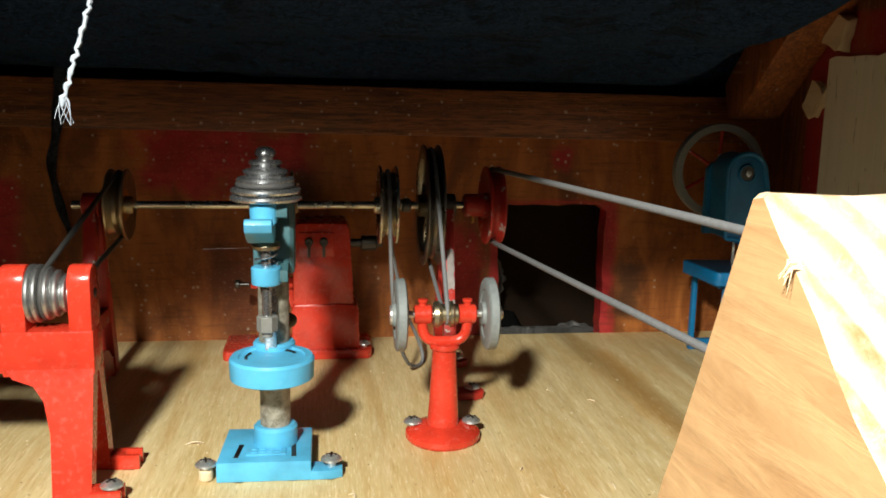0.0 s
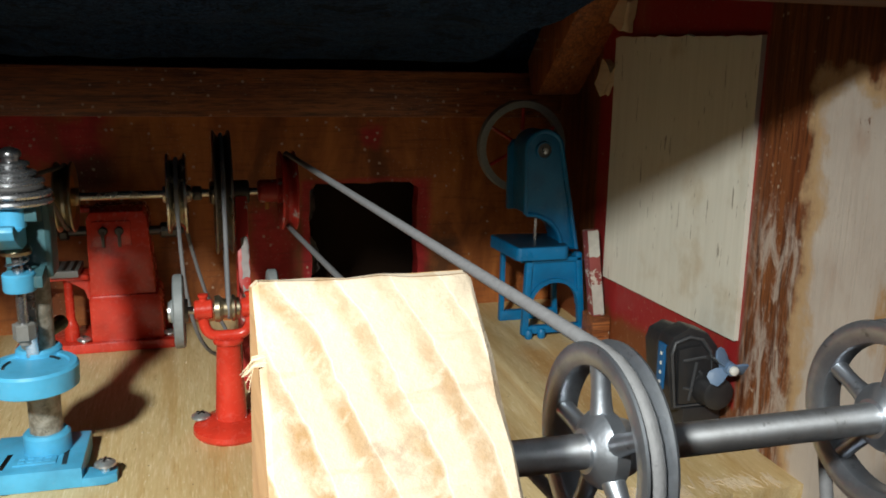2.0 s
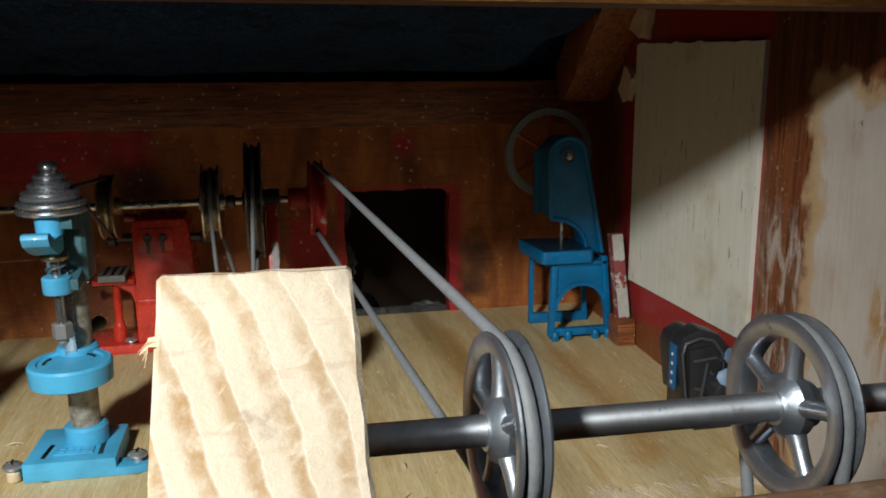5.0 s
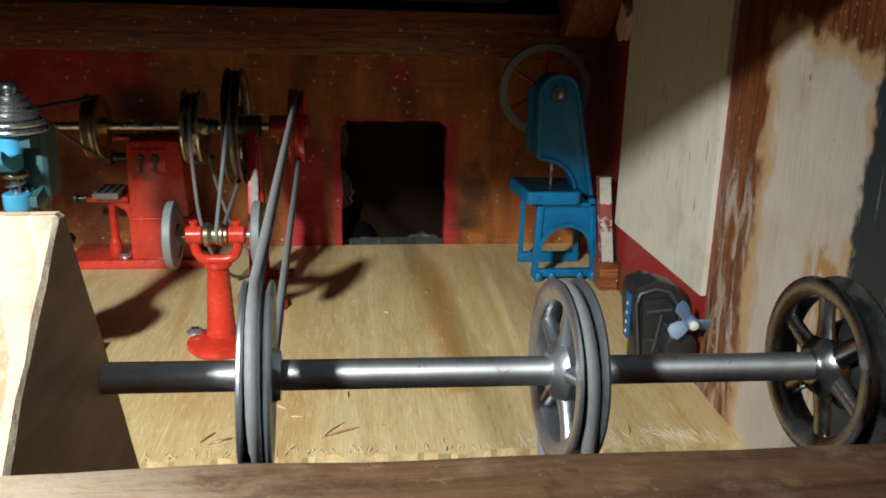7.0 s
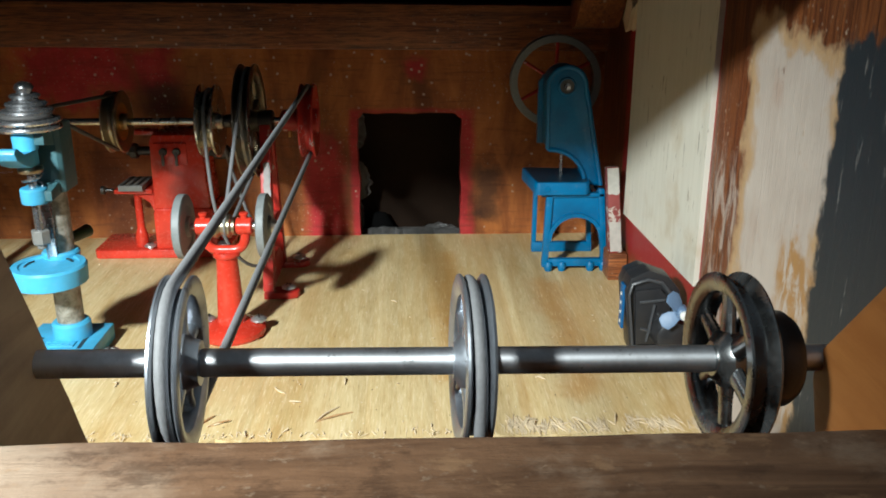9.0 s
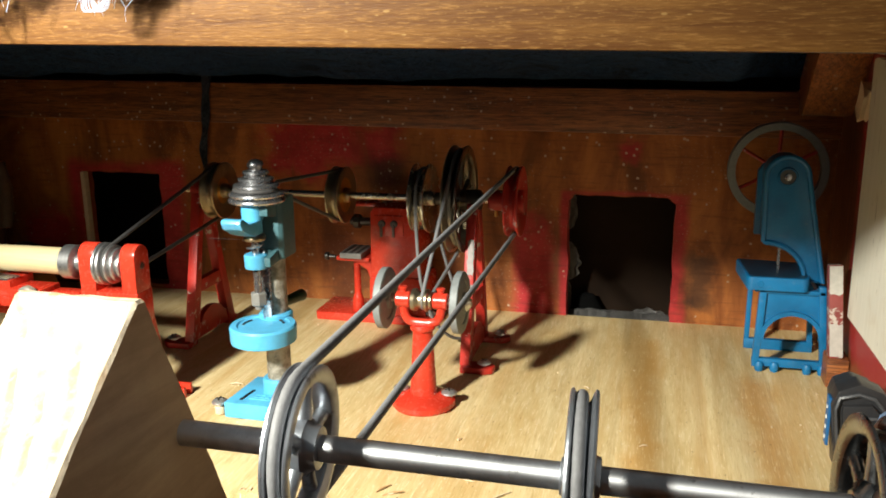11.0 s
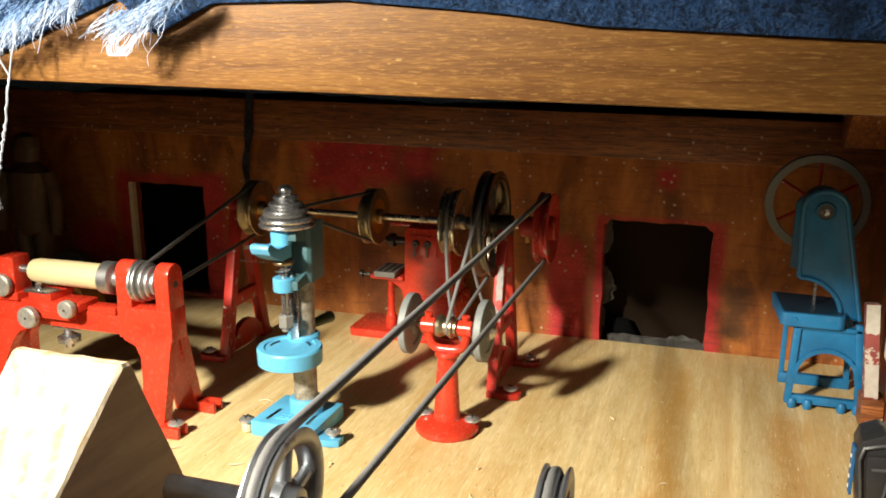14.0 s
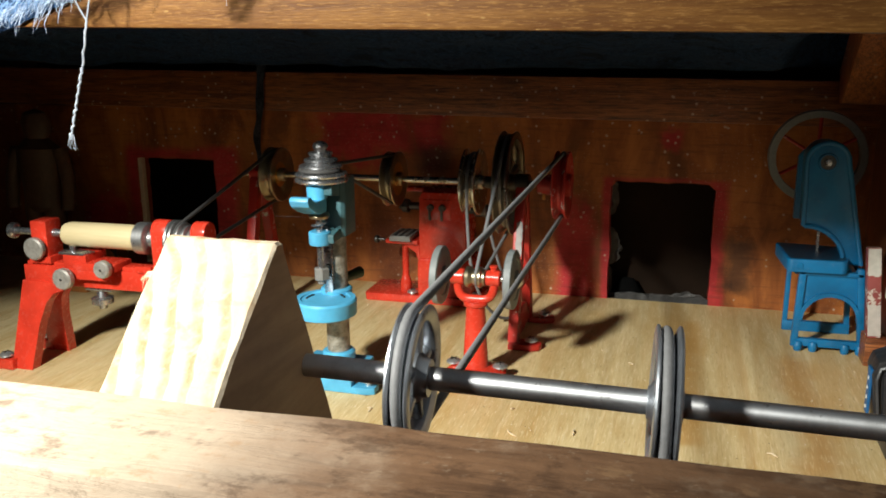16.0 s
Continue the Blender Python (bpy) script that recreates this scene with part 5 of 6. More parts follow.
    part("head", both(prism([(cx - 0.0068, cy + 0.0088), (cx + 0.0082, cy + 0.0088), (cx + 0.0082, cy - 0.0046), (cx + 0.0066, cy - 0.0066), (cx - 0.0068, cy - 0.0066)], "z", 0.0760, 0.1045, 0.0008),
                      prism([(cy + 0.001, 0.0764), (sy - 0.002, 0.0750), (sy - 0.002, 0.0792), (cy - 0.004, 0.0818), (cy + 0.001, 0.0840)], "x", cx - 0.0062, cx + 0.0062, 0.0005),
                      box(cx + 0.0046, cx + 0.0070, cy - 0.0062, cy + 0.001, 0.0805, 0.0822, 0.0003), box(cx + 0.0046, cx + 0.0070, cy - 0.0062, cy + 0.001, 0.0975, 0.0992, 0.0003),
                      prism([(cy + 0.001, 0.0940), (cy - 0.004, 0.0962), (sy - 0.002, 0.0985), (sy - 0.002, 0.1035), (cy + 0.001, 0.1042)], "x", cx - 0.0062, cx + 0.0062, 0.0005)), TEAL, th, "greyish teal head casting")
    part("upper_boss", turned("z", (sx - 0.0006, sy, 0), [(0.0960, 0.0040), (0.0964, 0.0048), (0.1030, 0.0050), (0.1036, 0.0044), (0.1036, 0.001)], 28), PALE_BLUE, th)
    lever = prism([(sy + 0.002, 0.0900), (sy - 0.006, 0.0900), (sy - 0.012, 0.0922), (sy - 0.0180, 0.0955), (sy - 0.0198, 0.0985), (sy - 0.0190, 0.1000), (sy - 0.0165, 0.1002), (sy - 0.0108, 0.0968), (sy - 0.005, 0.0965), (sy + 0.002, 0.0972)], "x", sx - 0.0060, sx + 0.0034, 0.0006)
    part("feed_lever", lever, PALE_BLUE, th)
    part("lower_collar", turned("z", (sx, sy, 0), [(0.0740, 0.0051), (0.0745, 0.0054), (0.0800, 0.0054), (0.0805, 0.0049), (0.0805, 0.002)], 28), PALE_BLUE, th)
    coil = [(sx + 0.0038 * math.cos(a), sy + 0.0038 * math.sin(a), 0.0812 + 0.0100 * a / 16.3) for a in [16.3 * k / 60 for k in range(61)]]
    coil = [coil[0], *coil[1:]] + [(sx - 0.0052, sy - 0.003, 0.0918), (sx - 0.0058, sy - 0.003, 0.0935)]
    part("spring", tube(coil, 0.00045, False, 6), STEEL, th, "thin coil spring")
    part("spring_cap", turned("z", (sx, sy, 0), [(0.0866, 0.0030), (0.0870, 0.0048), (0.0882, 0.0051), (0.0894, 0.0046), (0.0898, 0.0025)], 24), TARNISH, th, "tarnished spring cap")
    part("spindle", rod("z", (sx, sy, 0), 0.0018, 0.0560, 0.1060, 18), STEEL, th)
    part("chuck", both(rod("z", (sx, sy, 0), 0.0038, 0.0562, 0.0622, 6, 0.0004), rod("z", (sx, sy, 0), 0.0020, 0.0540, 0.0564, 14)), ZINC_DULL, th, "dull hexagonal chuck")
    part("whisker", tube([(sx - 0.0055, sy - 0.004, 0.0880), (sx - 0.013, sy - 0.003, 0.0876), (sx - 0.022, sy - 0.002, 0.0872)], 0.00006, False, 4), STEEL, th, "fine stray wire")
    prof = [(0.1036, 0.0090)]
    for z0, z1, r, groove in ((0.1038, 0.1060, 0.0130, 0.0106), (0.1064, 0.1086, 0.0127, 0.0088), (0.1104, 0.1124, 0.0105, 0.0076), (0.1134, 0.1152, 0.0082, 0.0056), (0.1164, 0.1184, 0.0060, 0.0030)):
        zc, h = (z0 + z1) / 2, (z1 - z0) / 2
        prof += [(zc - h, r - 0.0012), (zc - h * 0.7, r - 0.0004), (zc, r), (zc + h * 0.7, r - 0.0004), (zc + h, r - 0.0012), (z1 + 0.0001, groove)]
    prof += [(0.1196, 0.0030), (0.1200, 0.0036), (0.1212, 0.0037), (0.1224, 0.0030), (0.1231, 0.0015), (0.1233, 0)]
    part("cone_pulley", turned("z", (DX, DY, 0), prof, 48), STEEL, th, "stepped steel cone pulley")
    return th


drill()


# ---- lathe ----
LY, LZ = 0.3215, 0.0715


def lathe():
    th = thing("lathe", (-0.11, LY, 0.0), "bright red toy lathe with a cream wooden dowel in its chuck", "toy machine", "toy machines")
    y0, y1 = LY - 0.0065, LY + 0.0065
    yf = LY - 0.0105
    # bed
    part("bed", both(box(-0.1660, -0.0580, y0 + 0.001, y1 - 0.001, 0.0440, 0.0545, 0.0008),
                     box(-0.1640, -0.0840, y0 + 0.002, y1 - 0.002, 0.0540, 0.0565, 0.0005)), RED, th)
    # headstock with its two cheeks
    def cheek(xa, xb):
        top = [(LY + 0.0062 * math.cos(a), 0.0757 + 0.0062 * math.sin(a)) for a in [math.pi * k / 12 for k in range(13)]]
        return prism([(LY + 0.0062, 0.0585)] + top + [(LY - 0.0062, 0.0585)], "x", xa, xb, 0.0008)
    part("headstock", both(cheek(-0.0635, -0.0556), cheek(-0.0860, -0.0775), box(-0.0863, -0.0553, y0, y1, 0.0430, 0.0592, 0.0009)), RED, th)
    # end frames with splayed legs
    for name_x, s in ((-0.0558, 1), (-0.1668, -1)):
        outer = name_x
        for f in (-1, 1):
            ya, yb = (LY - 0.0064, LY - 0.0165) if f < 0 else (LY + 0.0064, LY + 0.0150)
            w = 0.0032
            flare = prism([(outer, 0.0), (outer, 0.0460), (outer - s * 0.0290, 0.0455), (outer - s * 0.0270, 0.0425), (outer - s * 0.0200, 0.0400), (outer - s * 0.0165, 0.0350), (outer - s * 0.0140, 0.0240), (outer - s * 0.0128, 0.0)], "y", -w, w)
            for v in flare.verts:
                t = max(0.0, min(1.0, v.co.z / 0.046))
                v.co.y += (yb - f * 0.001) * (1 - t) + (ya - f * w) * t
                v.co.x += 0.0 if s > 0 else -0.003 * (1 - t)
            part("leg", flare, RED, th)
        part("end_frame", both(prism([(LY - 0.0060, 0.0440), (LY + 0.0060, 0.0440), (LY + 0.0085, 0.0300), (LY + 0.0030, 0.0345), (LY - 0.0030, 0.0345), (LY - 0.0085, 0.0300)], "x", outer - s * 0.004, outer - s * 0.0010),), RED, th)
        for f in (-1, 1):
            y = LY + (0.0142 if f > 0 else -0.0172)
            slot = [(outer + s * 0.0062 + s * 0.0020 * math.cos(a), y + 0.0020 * math.sin(a)) for a in [math.pi / 2 + math.pi * k / 8 for k in range(9)]]
            ring = [(outer, y + 0.0042), (outer, y - 0.0042), (outer + s * 0.0105, y - 0.0042), (outer + s * 0.0105, y - 0.0020), *(slot[::-1]), (outer + s * 0.0105, y + 0.0020), (outer + s * 0.0105, y + 0.0042)]
            part("foot", prism(ring, "z", 0.0, 0.0056, 0.0004), RED, th, "slotted red foot")
            if not (s > 0 and f > 0):
                screw(th, outer + s * 0.0068, y, 0.0062, 0.0040)
    # spindle, cone pulley, chuck, dowel
    part("spindle", rod("x", (0, LY, LZ), 0.0022, -0.1000, -0.0575, 16), STEEL, th)
    part("spindle_end", rod("x", (0, LY, LZ), 0.0017, -0.0562, -0.0552, 14), BLACK_STEEL, th, "dark bore in the end bearing")
    prof = [(-0.0774, 0.0060)]
    for xc, r, groove in ((-0.0761, 0.0104, 0.0088), (-0.0738, 0.0103, 0.0076), (-0.0704, 0.0094, 0.0068), (-0.0676, 0.0083, 0.0060), (-0.0650, 0.0068, 0.0050)):
        prof += [(xc - 0.0010, r - 0.0010), (xc - 0.0006, r - 0.0002), (xc, r), (xc + 0.0006, r - 0.0002), (xc + 0.0010, r - 0.0010), (xc + 0.0012, groove)]
    prof += [(-0.0626, 0.0048)]
    part("cone_pulley", turned("x", (0, LY, LZ), prof, 40), BRUSHED, th, "stepped steel cone pulley")
    part("chuck", turned("x", (0, LY, LZ), [(-0.0968, 0.0076), (-0.0962, 0.0083), (-0.0904, 0.0083), (-0.0898, 0.0075), (-0.0894, 0.0045), (-0.0855, 0.0045)], 36), BRUSHED, th, "steel chuck ring")
    part("dowel", turned("x", (0, LY, LZ), [(-0.1410, 0.0035), (-0.1404, 0.0056), (-0.1370, 0.0064), (-0.1190, 0.0066), (-0.0955, 0.0066)], 32), DOWEL, th, "cream turned wooden dowel")
    # tailstock
    tail = part("tailstock", both(box(-0.1605, -0.1470, LY - 0.0068, LY + 0.0068, 0.0560, 0.0600, 0.0006), box(-0.1585, -0.1485, LY - 0.0060, LY + 0.0060, 0.0585, 0.0788, 0.0012)), RED, th)
    part("center_point", turned("x", (0, LY, LZ), [(-0.1515, 0.0024), (-0.1460, 0.0022), (-0.1405, 0.0003)], 16), STEEL, tail)
    part("feed_screw", rod("x", (0, LY, LZ), 0.0018, -0.1740, -0.1610, 14), STEEL, tail)
    part("hand_wheel", turned("x", (0, LY, LZ), [(-0.1760, 0.0036), (-0.1752, 0.0043), (-0.1730, 0.0043), (-0.1722, 0.0034)], 24), STEEL, tail)
    part("clamp_knob", turned("y", (-0.1545, LY - 0.0065, 0.0645), [(-0.0042, 0.0052), (-0.0034, 0.0060), (-0.0012, 0.0060), (-0.0004, 0.0050), (0.002, 0.002)], 26), KNOB, tail, "dull nickel knob")
    # slide rest
    rest = part("saddle", both(box(-0.1364, -0.1114, yf - 0.0005, y1 + 0.003, 0.0500, 0.0560, 0.0007), box(-0.1364, -0.1224, yf, y1, 0.0555, 0.0630, 0.0007), box(-0.1304, -0.1054, yf - 0.0008, LY + 0.004, 0.0550, 0.0592, 0.0006)), RED, th, "red slide rest")
    part("tool_post", both(prism([(-0.1384, LY - 0.0110), (-0.1234, LY - 0.0110), (-0.1214, LY - 0.0040), (-0.1334, LY - 0.0025), (-0.1394, LY - 0.0060)], "z", 0.0630, 0.0642, 0.0003), rod("z", (-0.1319, LY - 0.0075, 0), 0.0016, 0.0620, 0.0672, 12)), STEEL, rest, "steel tool clamp")
    for x, y, z, r in ((-0.1339, yf - 0.0015, 0.0510, 0.0056), (-0.1099, yf - 0.0010, 0.0575, 0.0046)):
        knob = part("knob", turned("y", (x, y, z), [(-0.0048, r * 0.86), (-0.0040, r), (-0.0012, r), (-0.0004, r * 0.85), (0.004, r * 0.3)], 28), KNOB, rest, "dull nickel knob")
        part("knob_pin", rod("y", (x, y, z), 0.0007, -0.0051, -0.0046, 10), BLACK_STEEL, knob, "dark bore of the knob")
    part("stop", box(-0.0960, -0.0870, y0 - 0.0004, y0 + 0.006, 0.0545, 0.0580, 0.0005), RED, th)
    under = part("clamp_plate", box(-0.1300, -0.1140, LY - 0.0040, LY + 0.0040, 0.0422, 0.0442, 0.0004), STEEL, th, "steel clamp under the bed")
    part("thumb_screw", turned("z", (-0.1220, LY - 0.001, 0), [(0.0320, 0.0020), (0.0345, 0.0022), (0.0350, 0.0056), (0.0378, 0.0058), (0.0386, 0.0030), (0.0424, 0.0020)], 20), STEEL, under)
    return th


lathe()


# ---- milling machine ----
def mill():
    th = thing("milling_machine", (0.010, 0.482, 0.0), "glossy red toy milling machine with a grooved steel table", "toy machine", "toy machines")
    y0 = 0.4640
    part("base", prism([(-0.0275, y0), (0.0480, y0), (0.0500, y0 + 0.003), (0.0500, 0.4970), (0.0480, 0.4990), (-0.0275, 0.4990), (-0.0295, 0.4970), (-0.0295, y0 + 0.003)], "z", 0.0, 0.0052, 0.0010), RED, th)
    part("lower_body", prism([(0.0072, 0.0050), (0.0435, 0.0050), (0.0430, 0.0272), (0.0415, 0.0298), (0.0085, 0.0298), (0.0072, 0.0272)], "y", 0.4670, 0.4980, 0.0012), RED, th)
    part("upper_body", prism([(0.0078, 0.0290), (0.0405, 0.0290), (0.0382, 0.0700), (0.0362, 0.0738), (0.0105, 0.0738), (0.0085, 0.0700)], "y", 0.4682, 0.4975, 0.0014), RED, th)
    part("front_panel", box(0.0110, 0.0300, 0.4672, 0.4690, 0.0560, 0.0690, 0.0006), RED, th)
    for x in (0.0166, 0.0244):
        b = part("switch", rod("y", (x, 0.4672, 0.0640), 0.0022, -0.0022, 0.0008, 16), BLACK_STEEL, th, "black switch lever")
        part("lever", box(x - 0.0008, x + 0.0008, 0.4642, 0.4654, 0.0560, 0.0640, 0.0003), BLACK_STEEL, b)
    part("overarm", both(box(-0.0040, 0.0100, 0.4760, 0.4860, 0.0722, 0.0748, 0.0008)), RED, th)
    part("cutter_spindle", both(rod("x", (0, 0.4790, 0.0622), 0.0026, -0.0080, 0.0085, 16), rod("x", (0, 0.4790, 0.0622), 0.0046, -0.0060, -0.0010, 8)), BLACK_STEEL, th, "dark steel spindle with cutter")
    part("drive_spindle", both(rod("x", (0, 0.4740, 0.0622), 0.0024, 0.0380, 0.0560, 16), rod("x", (0, 0.4740, 0.0622), 0.0042, 0.0440, 0.0530, 10)), BLACK_STEEL, th, "dark drive spindle")
    part("knee", both(prism([(0.0080, 0.0240), (0.0080, 0.0400), (-0.0060, 0.0400), (0.0050, 0.0330)], "y", 0.4700, 0.4770, 0.0006), box(-0.0140, 0.0080, 0.4660, 0.4840, 0.0392, 0.0418, 0.0006)), RED, th)
    part("support_post", turned("z", (-0.0030, 0.4740, 0), [(0.005, 0.0034), (0.006, 0.0038), (0.0120, 0.0036), (0.0150, 0.0028), (0.0165, 0.0022), (0.0400, 0.0022)], 18), RED, th)
    table = part("work_table", box(-0.0100, 0.0040, 0.4620, 0.4850, 0.0418, 0.0452, 0.0004), ZINC_DULL, th, "grooved grey steel table")
    for k in range(3):
        x = -0.0080 + k * 0.0042
        part("groove", box(x, x + 0.0016, 0.4628, 0.4845, 0.0450, 0.0455), BLACK_STEEL, table, "dark slot")
    part("table_screw", both(rod("x", (0, 0.4690, 0.0410), 0.0011, -0.0220, -0.0150, 10), rod("x", (0, 0.4690, 0.0410), 0.0026, -0.0222, -0.0196, 12)), BLACK_STEEL, th)
    for x in (0.0035, 0.0460):
        screw(th, x, 0.4672 if x < 0.01 else 0.4700, 0.0066, 0.0036)
    return th


mill()


# ---- band saw ----
def saw():
    th = thing("power_saw", (0.2530, 0.4575, 0.0), "blue toy power saw with a large pale rimmed flywheel", "toy machine", "toy machines")
    def column(ya, yb):
        cx, cz, r = 0.2447, 0.1042, 0.0104
        arc = [(cx + r * math.cos(a), cz + r * math.sin(a)) for a in [math.pi * k / 12 for k in range(13)]]
        notch = [(0.2362 + 0.0205 * math.sin(a), 0.0505 + 0.0190 * math.cos(a)) for a in [math.pi / 2 * k / 8 for k in range(9)]]
        return arc + [(0.2352, 0.0700)] + notch + [(0.2660, 0.0490)]
    part("column", prism(column(0, 0), "y", 0.4400, 0.4600, 0.0010), SAW_BLUE, th)
    rim_out = column(0, 0)
    part("edge_bead", tube([(x, 0.4396, z) for x, z in rim_out], 0.0013, True, 8), SAW_BLUE, th)
    part("pivot_recess", turned("y", (0.2447, 0.4398, 0.1042), [(-0.0012, 0.0040), (-0.0012, 0.0046), (-0.0004, 0.0050), (0.001, 0.0050), (0.001, 0.0040)], 28, True), SAW_BLUE, th, "raised ring round the bolt")
    part("recess", rod("y", (0.2447, 0.4398, 0.1042), 0.0040, -0.0004, 0.001, 24), BLACK_STEEL, th, "dark disc inside the raised ring")
    hub = part("pivot_bolt", turned("y", (0.2447, 0.4400, 0.1042), [(-0.0026, 0.0008), (-0.0024, 0.0017), (-0.0010, 0.0019), (-0.0008, 0.0019), (0.001, 0.0019)], 18), STEEL, th, "tarnished pivot bolt")
    part("rear_plate", prism([(0.2322, 0.0690), (0.2322, 0.1040), (0.2350, 0.1080), (0.2420, 0.1080), (0.2420, 0.0690)], "y", 0.4600, 0.4640, 0.0006), SAW_BLUE, th)
    part("blade", box(0.2438, 0.2452, 0.4480, 0.4486, 0.0515, 0.0700), STEEL, th, "thin saw blade")
    table = part("table", prism([(0.2298, 0.4305), (0.2560, 0.4305), (0.2585, 0.4325), (0.2640, 0.4660), (0.2265, 0.4700), (0.2248, 0.4675), (0.2280, 0.4323)], "z", 0.0455, 0.0528, 0.0012), SAW_BLUE, th, "thick blue saw table, greasy on top")
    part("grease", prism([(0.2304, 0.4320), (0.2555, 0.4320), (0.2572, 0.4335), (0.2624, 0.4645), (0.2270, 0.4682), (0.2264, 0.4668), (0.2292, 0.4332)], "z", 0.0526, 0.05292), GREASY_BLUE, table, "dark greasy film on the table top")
    part("boss", rod("y", (0.2345, 0.4307, 0.0491), 0.0019, -0.0006, 0.001, 16), SAW_BLUE, table)
    # stand: two flat cast frames under the table, the front one with an arch
    def arch_strip(y0, y1, cx, cz, r0, r1):
        steps = [math.pi * k / 18 for k in range(19)]
        return [prism([(cx + r0 * math.cos(a), cz + r0 * math.sin(a)), (cx + r1 * math.cos(a), cz + r1 * math.sin(a)), (cx + r1 * math.cos(b), cz + r1 * math.sin(b)), (cx + r0 * math.cos(b), cz + r0 * math.sin(b))], "y", y0, y1) for a, b in zip(steps, steps[1:])]
    acx, acz = 0.2524, 0.0178
    stand = part("front_frame", both(prism([(0.2352, 0.0458), (0.2388, 0.0458), (0.2372, 0.0020), (0.2336, 0.0020)], "y", 0.4345, 0.4385, 0.0006),
                                     prism([(0.2640, 0.0480), (0.2674, 0.0480), (0.2714, 0.0020), (0.2678, 0.0020)], "y", 0.4345, 0.4385, 0.0006),
                                     box(0.2350, 0.2676, 0.4345, 0.4385, 0.0432, 0.0456, 0.0005), box(0.2336, 0.2714, 0.4348, 0.4385, 0.0024, 0.0068, 0.0006)), SAW_BLUE, th)
    part("arch", both(*arch_strip(0.4342, 0.4386, acx, acz, 0.0138, 0.0160)), SAW_BLUE, stand, "raised arch under the table")
    web = []
    for k in range(20):
        xa, xb = 0.2372 + 0.0300 * k / 20, 0.2372 + 0.0300 * (k + 1) / 20
        za, zb = (acz + math.sqrt(max(0.0, 0.0150 ** 2 - (x - acx) ** 2)) for x in (xa, xb))
        web.append(prism([(xa, za), (xb, zb), (xb, 0.0440), (xa, 0.0440)], "y", 0.4362, 0.4378))
    part("web", both(*web), SAW_BLUE, stand, "sunk panel above the arch")
    for x in (0.2375, 0.2452, 0.2615, 0.2690):
        part("lug", turned("z", (x, 0.4348, 0), [(0.0, 0.0019), (0.0012, 0.0023), (0.0040, 0.0023), (0.0052, 0.0016)], 16), SAW_BLUE, stand)
    part("rear_frame", both(prism([(0.2326, 0.0458), (0.2352, 0.0458), (0.2350, 0.0008), (0.2322, 0.0008)], "y", 0.4685, 0.4720, 0.0006), prism([(0.2640, 0.0458), (0.2668, 0.0458), (0.2690, 0.0008), (0.2660, 0.0008)], "y", 0.4685, 0.4720, 0.0006),
                            box(0.2322, 0.2690, 0.4682, 0.4722, 0.0, 0.0060, 0.0006)), SAW_BLUE, th)
    for x in (0.2345, 0.2655):
        part("side_rail", box(x - 0.0014, x + 0.0014, 0.4385, 0.4685, 0.0425, 0.0456, 0.0005), SAW_BLUE, th)
    wx, wy, wz, wr = 0.2430, 0.4700, 0.1030, 0.0262
    wheel = part("flywheel", turned("y", (wx, wy, wz), [(-0.0026, wr - 0.0042), (-0.0026, wr - 0.0004), (-0.0018, wr), (0.0018, wr), (0.0026, wr - 0.0004), (0.0026, wr - 0.0042)], 64, True), STONE, th, "pale grey flywheel rim")
    for k in range(6):
        a = 0.5 + k * math.pi / 3
        part("spoke", tube([(wx + 0.004 * math.cos(a), wy, wz + 0.004 * math.sin(a)), (wx + (wr - 0.0035) * math.cos(a), wy, wz + (wr - 0.0035) * math.sin(a))], 0.0010, False, 8), RED_WORN, wheel, "dull red spoke")
    part("wheel_hub", rod("y", (wx, wy, wz), 0.0050, -0.0070, 0.0040, 22), RED_WORN, wheel)
    return th


saw()


